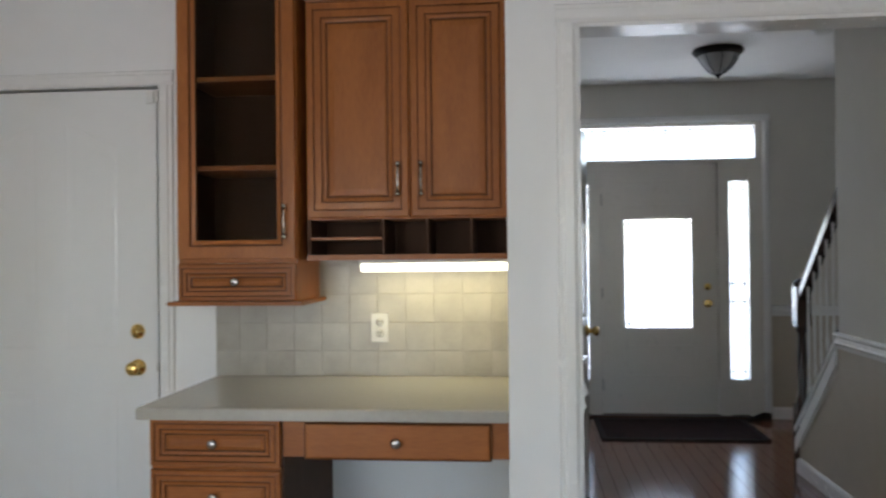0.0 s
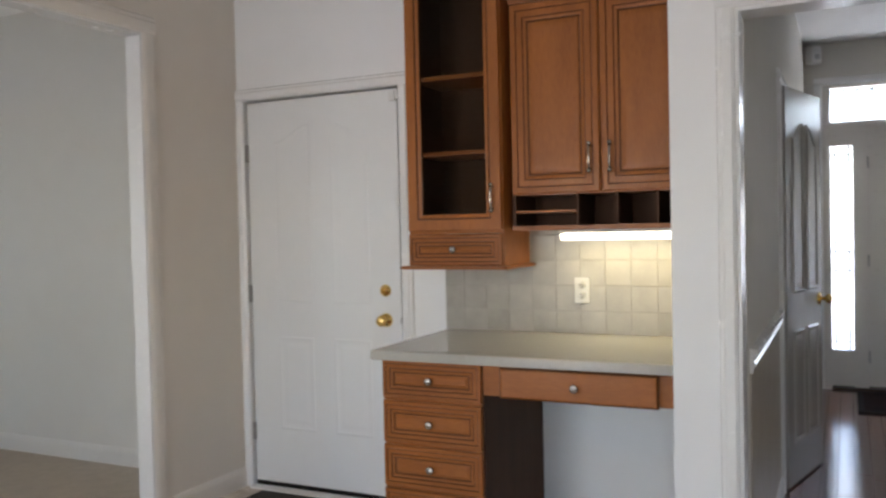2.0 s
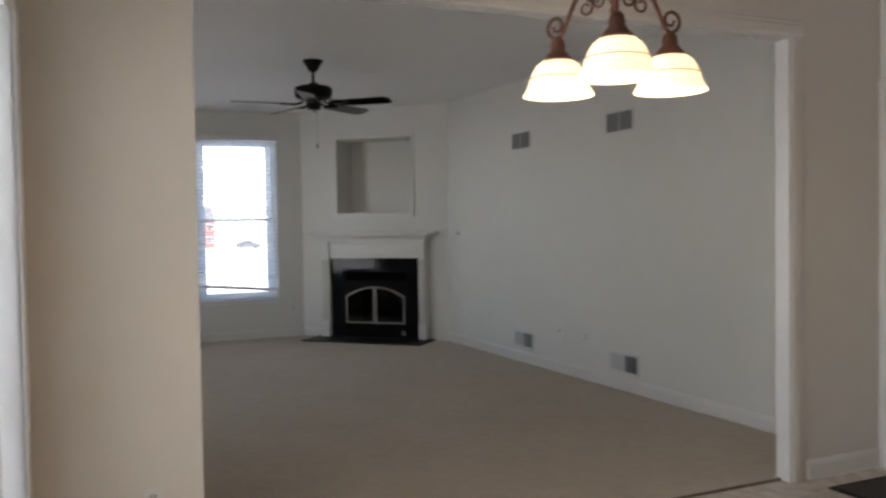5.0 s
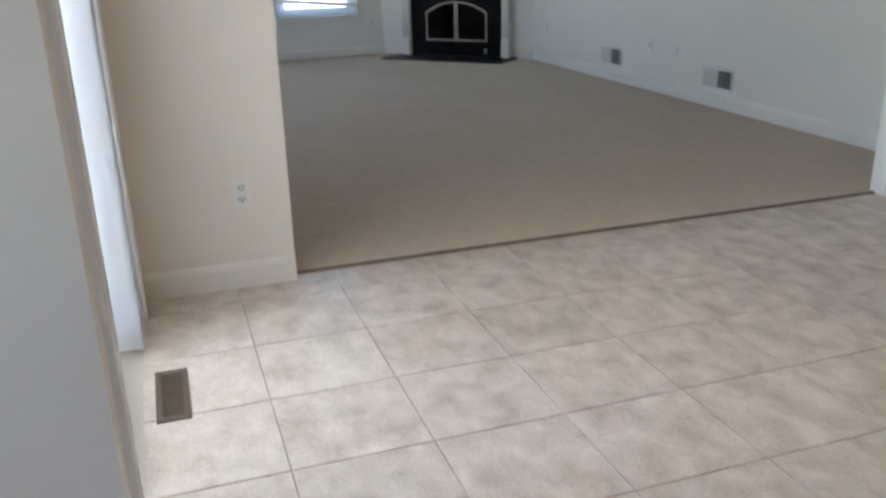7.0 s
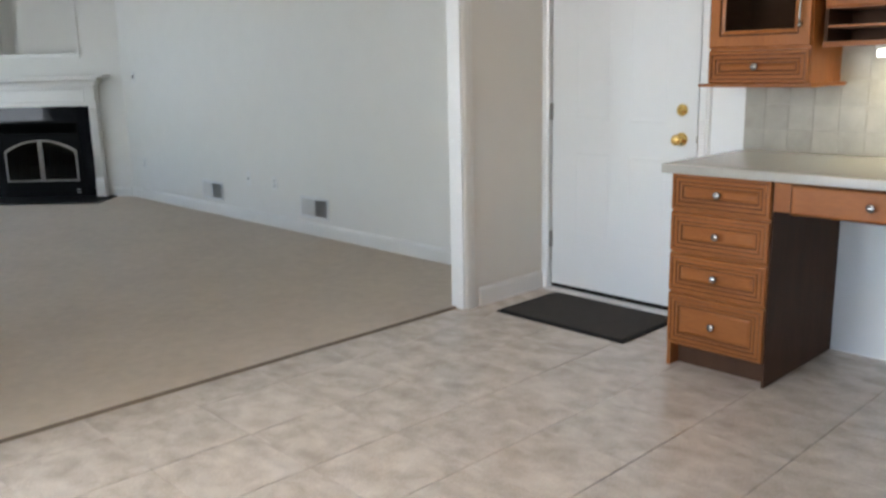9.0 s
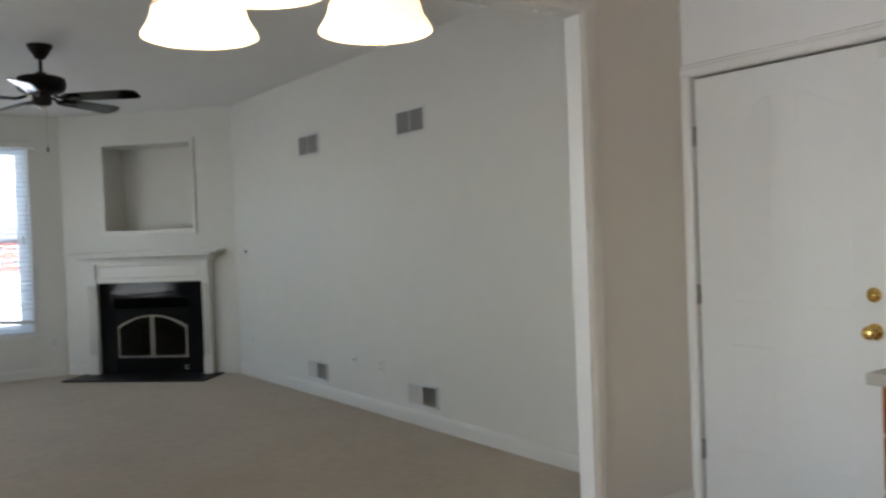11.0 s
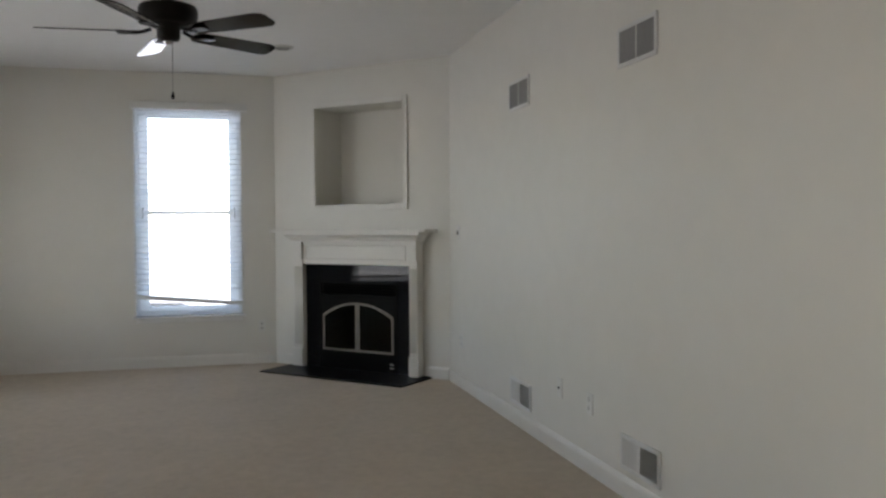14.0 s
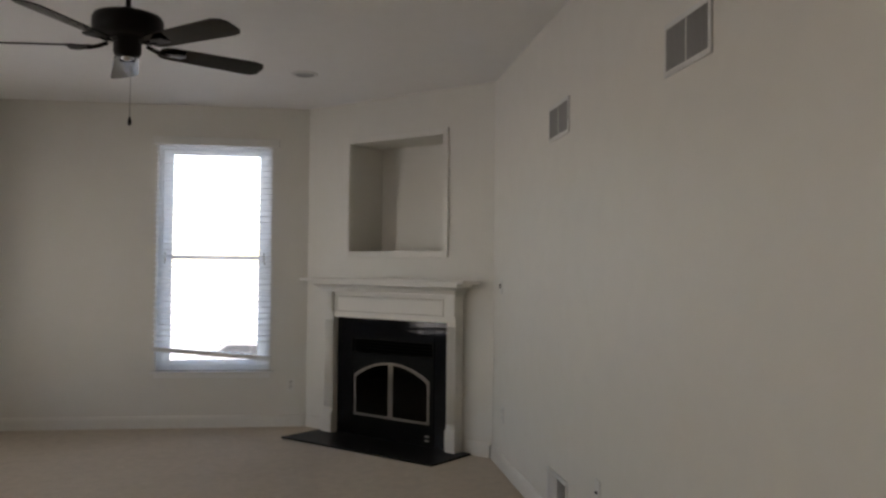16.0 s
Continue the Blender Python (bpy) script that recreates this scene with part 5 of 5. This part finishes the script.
hs = thing("house", pose(-164, 23.4, -2.5), "red brick house across the street", "house")
part("wall", B(-4, 4, -1.9, 1.9, 0, 5.2), BRICK_RED, hs)
rf = bmesh.new()
prism(rf, [(-4.6, 5.2), (4.6, 5.2), (0, 8.0)], -2.0, 2.0)
part("roof", rf, ROOF, hs)
for y in (-1.0, 1.0):
    for z in (0.9, 3.2):
        wnd = part("window", B(3.98, 4.05, y - 0.5, y + 0.5, z, z + 1.3), TRIM, hs)
        part("pane", B(4.051, 4.06, y - 0.42, y + 0.42, z + 0.08, z + 1.22), CAR_GLASS, wnd)


def parked_car(m, paint, label):
    car = thing("car", m, label, "car")
    bm = bmesh.new()
    prism(bm, [(-2.1, 0.32), (2.1, 0.32), (2.15, 0.62), (1.9, 0.82), (1.05, 0.92), (0.45, 1.38), (-0.85, 1.42), (-1.55, 0.98), (-2.12, 0.9)], -0.85, 0.85)
    bmesh.ops.bevel(bm, geom=list(bm.edges), offset=0.06, segments=2, affect="EDGES")
    body = part("body", bm, paint, car)
    for sy in (-0.853, 0.853):
        part("side_window", prism(bmesh.new(), [(0.9, 0.95), (0.42, 1.30), (-0.8, 1.33), (-1.35, 0.98)], sy - 0.004, sy + 0.004), CAR_GLASS, body)
    for x in (-1.35, 1.35):
        for y in (-0.80, 0.80):
            wh = part("wheel", lathe(bmesh.new(), [(0.20, -0.09), (0.31, -0.09), (0.33, -0.05), (0.33, 0.05), (0.31, 0.09), (0.20, 0.09)], m=pose(x, y, 0.33, 90), seg=24), RUBBER, car, "black tyre")
            part("rim", lathe(bmesh.new(), [(0, 0.06), (0.2, 0.08), (0.2, -0.08), (0, -0.06)], m=pose(x, y, 0.33, 90), seg=20), CHROME, wh)


parked_car(pose(-150, 29.5, -2.5, 0, 0, 90), CAR_DARK, "dark grey car parked by the far street")
parked_car(pose(-150, 17.2, -2.5, 0, 0, 90), CAR_DARK, "dark grey car parked near the brick house")
parked_car(pose(-31, -0.1, -2.5, 0, 0, 90), CAR_PAINT, "silver car parked below the window")

# ---- small pieces: wall tiles, floor tiles, planks ----
splash_wall = tagged(part("backsplash", B(-1.092, 0.093, YN - 0.006, YN - 0.0005, 0.886, 1.347), SPLASH_GROUT), "pale stone tile backsplash over the desk", "backsplash", kind="structure")
rng = random.Random(4)


def tile_mesh(name, w, d, h, bevel, material, vertical=False):
    bm = bmesh.new()
    a, b = w / 2, d / 2
    low = [(-a, -b), (a, -b), (a, b), (-a, b)]
    top = [(-a + bevel, -b + bevel), (a - bevel, -b + bevel), (a - bevel, b - bevel), (-a + bevel, b - bevel)]
    v0 = [bm.verts.new((x, 0, y) if vertical else (x, y, 0)) for x, y in low]
    v1 = [bm.verts.new((x, -h, y) if vertical else (x, y, h)) for x, y in top]
    bm.faces.new(v1)
    for i in range(4):
        j = (i + 1) % 4
        bm.faces.new((v0[i], v0[j], v1[j], v1[i]))
    bmesh.ops.recalc_face_normals(bm, faces=bm.faces)
    me = bpy.data.meshes.new(name)
    bm.to_mesh(me)
    bm.free()
    me.materials.append(material)
    return me


def place_tile(name, cache, w, d, h, bevel, material, loc, parent, vertical=False):
    key = (round(w, 3), round(d, 3))
    if key not in cache:
        cache[key] = tile_mesh(name, w, d, h, bevel, material, vertical)
    o = new(name, cache[key])
    o.parent, o.location = parent, loc
    return o


cache = {}
P = 0.112
xs = [-1.09] + [v for v in (-0.097 + P * k for k in range(-9, 3)) if -1.07 < v < 0.07] + [0.092]
zs = [0.888] + [0.986 + P * k for k in range(0, 4)] + [1.346]
for a, b in zip(xs, xs[1:]):
    for c0, d0 in zip(zs, zs[1:]):
        if d0 - c0 < 0.02:
            continue
        place_tile("wall_tile", cache, b - a - 0.003, d0 - c0 - 0.003, 0.0020, 0.0008, SPLASH, ((a + b) / 2, YN - 0.006, (c0 + d0) / 2), splash_wall, True)

floor_k = bpy.data.objects["floor_kitchen"]
cache = {}
T = 0.374
gx = [-2.36] + [-1.016 + T * k for k in range(-3, 11)]
gy_ = [-0.75] + [-0.02 + 0.379 * k for k in range(-1, 10)]
gx = [v for v in gx if -2.37 < v <= 2.78]
gy_ = sorted(v for v in gy_ if v < YN) + [YN]
rest = bmesh.new()
for i, (a, b) in enumerate(zip(gx, gx[1:])):
    for j, (c0, d0) in enumerate(zip(gy_, gy_[1:])):
        if d0 > YH and a > 0.0:
            continue
        place_tile("floor_tile", cache, b - a - 0.0038, d0 - c0 - 0.0012, 0.006, 0.0008, TILE, ((a + b) / 2, (c0 + d0) / 2, -0.006 + rng.uniform(-0.0003, 0.0003)), floor_k)
for i in range(9):
    for j in range(7):
        x, y = -0.65 + T * i, -0.75 - T * (j + 1)
        if x + T < 2.78 and y > -3.6:
            box(rest, x + 0.0025, x + T - 0.0025, y + 0.0025, y + T - 0.0025, -0.006, 0.0)
ob = part("floor_tiles_far", rest, TILE, floor_k)
ob["kind"] = "stuff"

floor_h = bpy.data.objects["floor_hall"]
cache = {}
wd = 0.083
x = 0.318 + wd / 2
while x < 2.74:
    y = YH + 0.065 - rng.random() * 0.8
    while y < YF:
        ln_ = rng.choice((0.6, 0.9, 1.2, 0.75))
        a, b = max(y, YH + 0.065), min(y + ln_, YF)
        if b - a > 0.05:
            place_tile("plank", cache, wd - 0.0012, b - a - 0.0012, 0.0065, 0.0012, PLANK, (x, (a + b) / 2, -0.0015 + rng.uniform(-0.0002, 0.0002)), floor_h)
        y += ln_
    x += wd
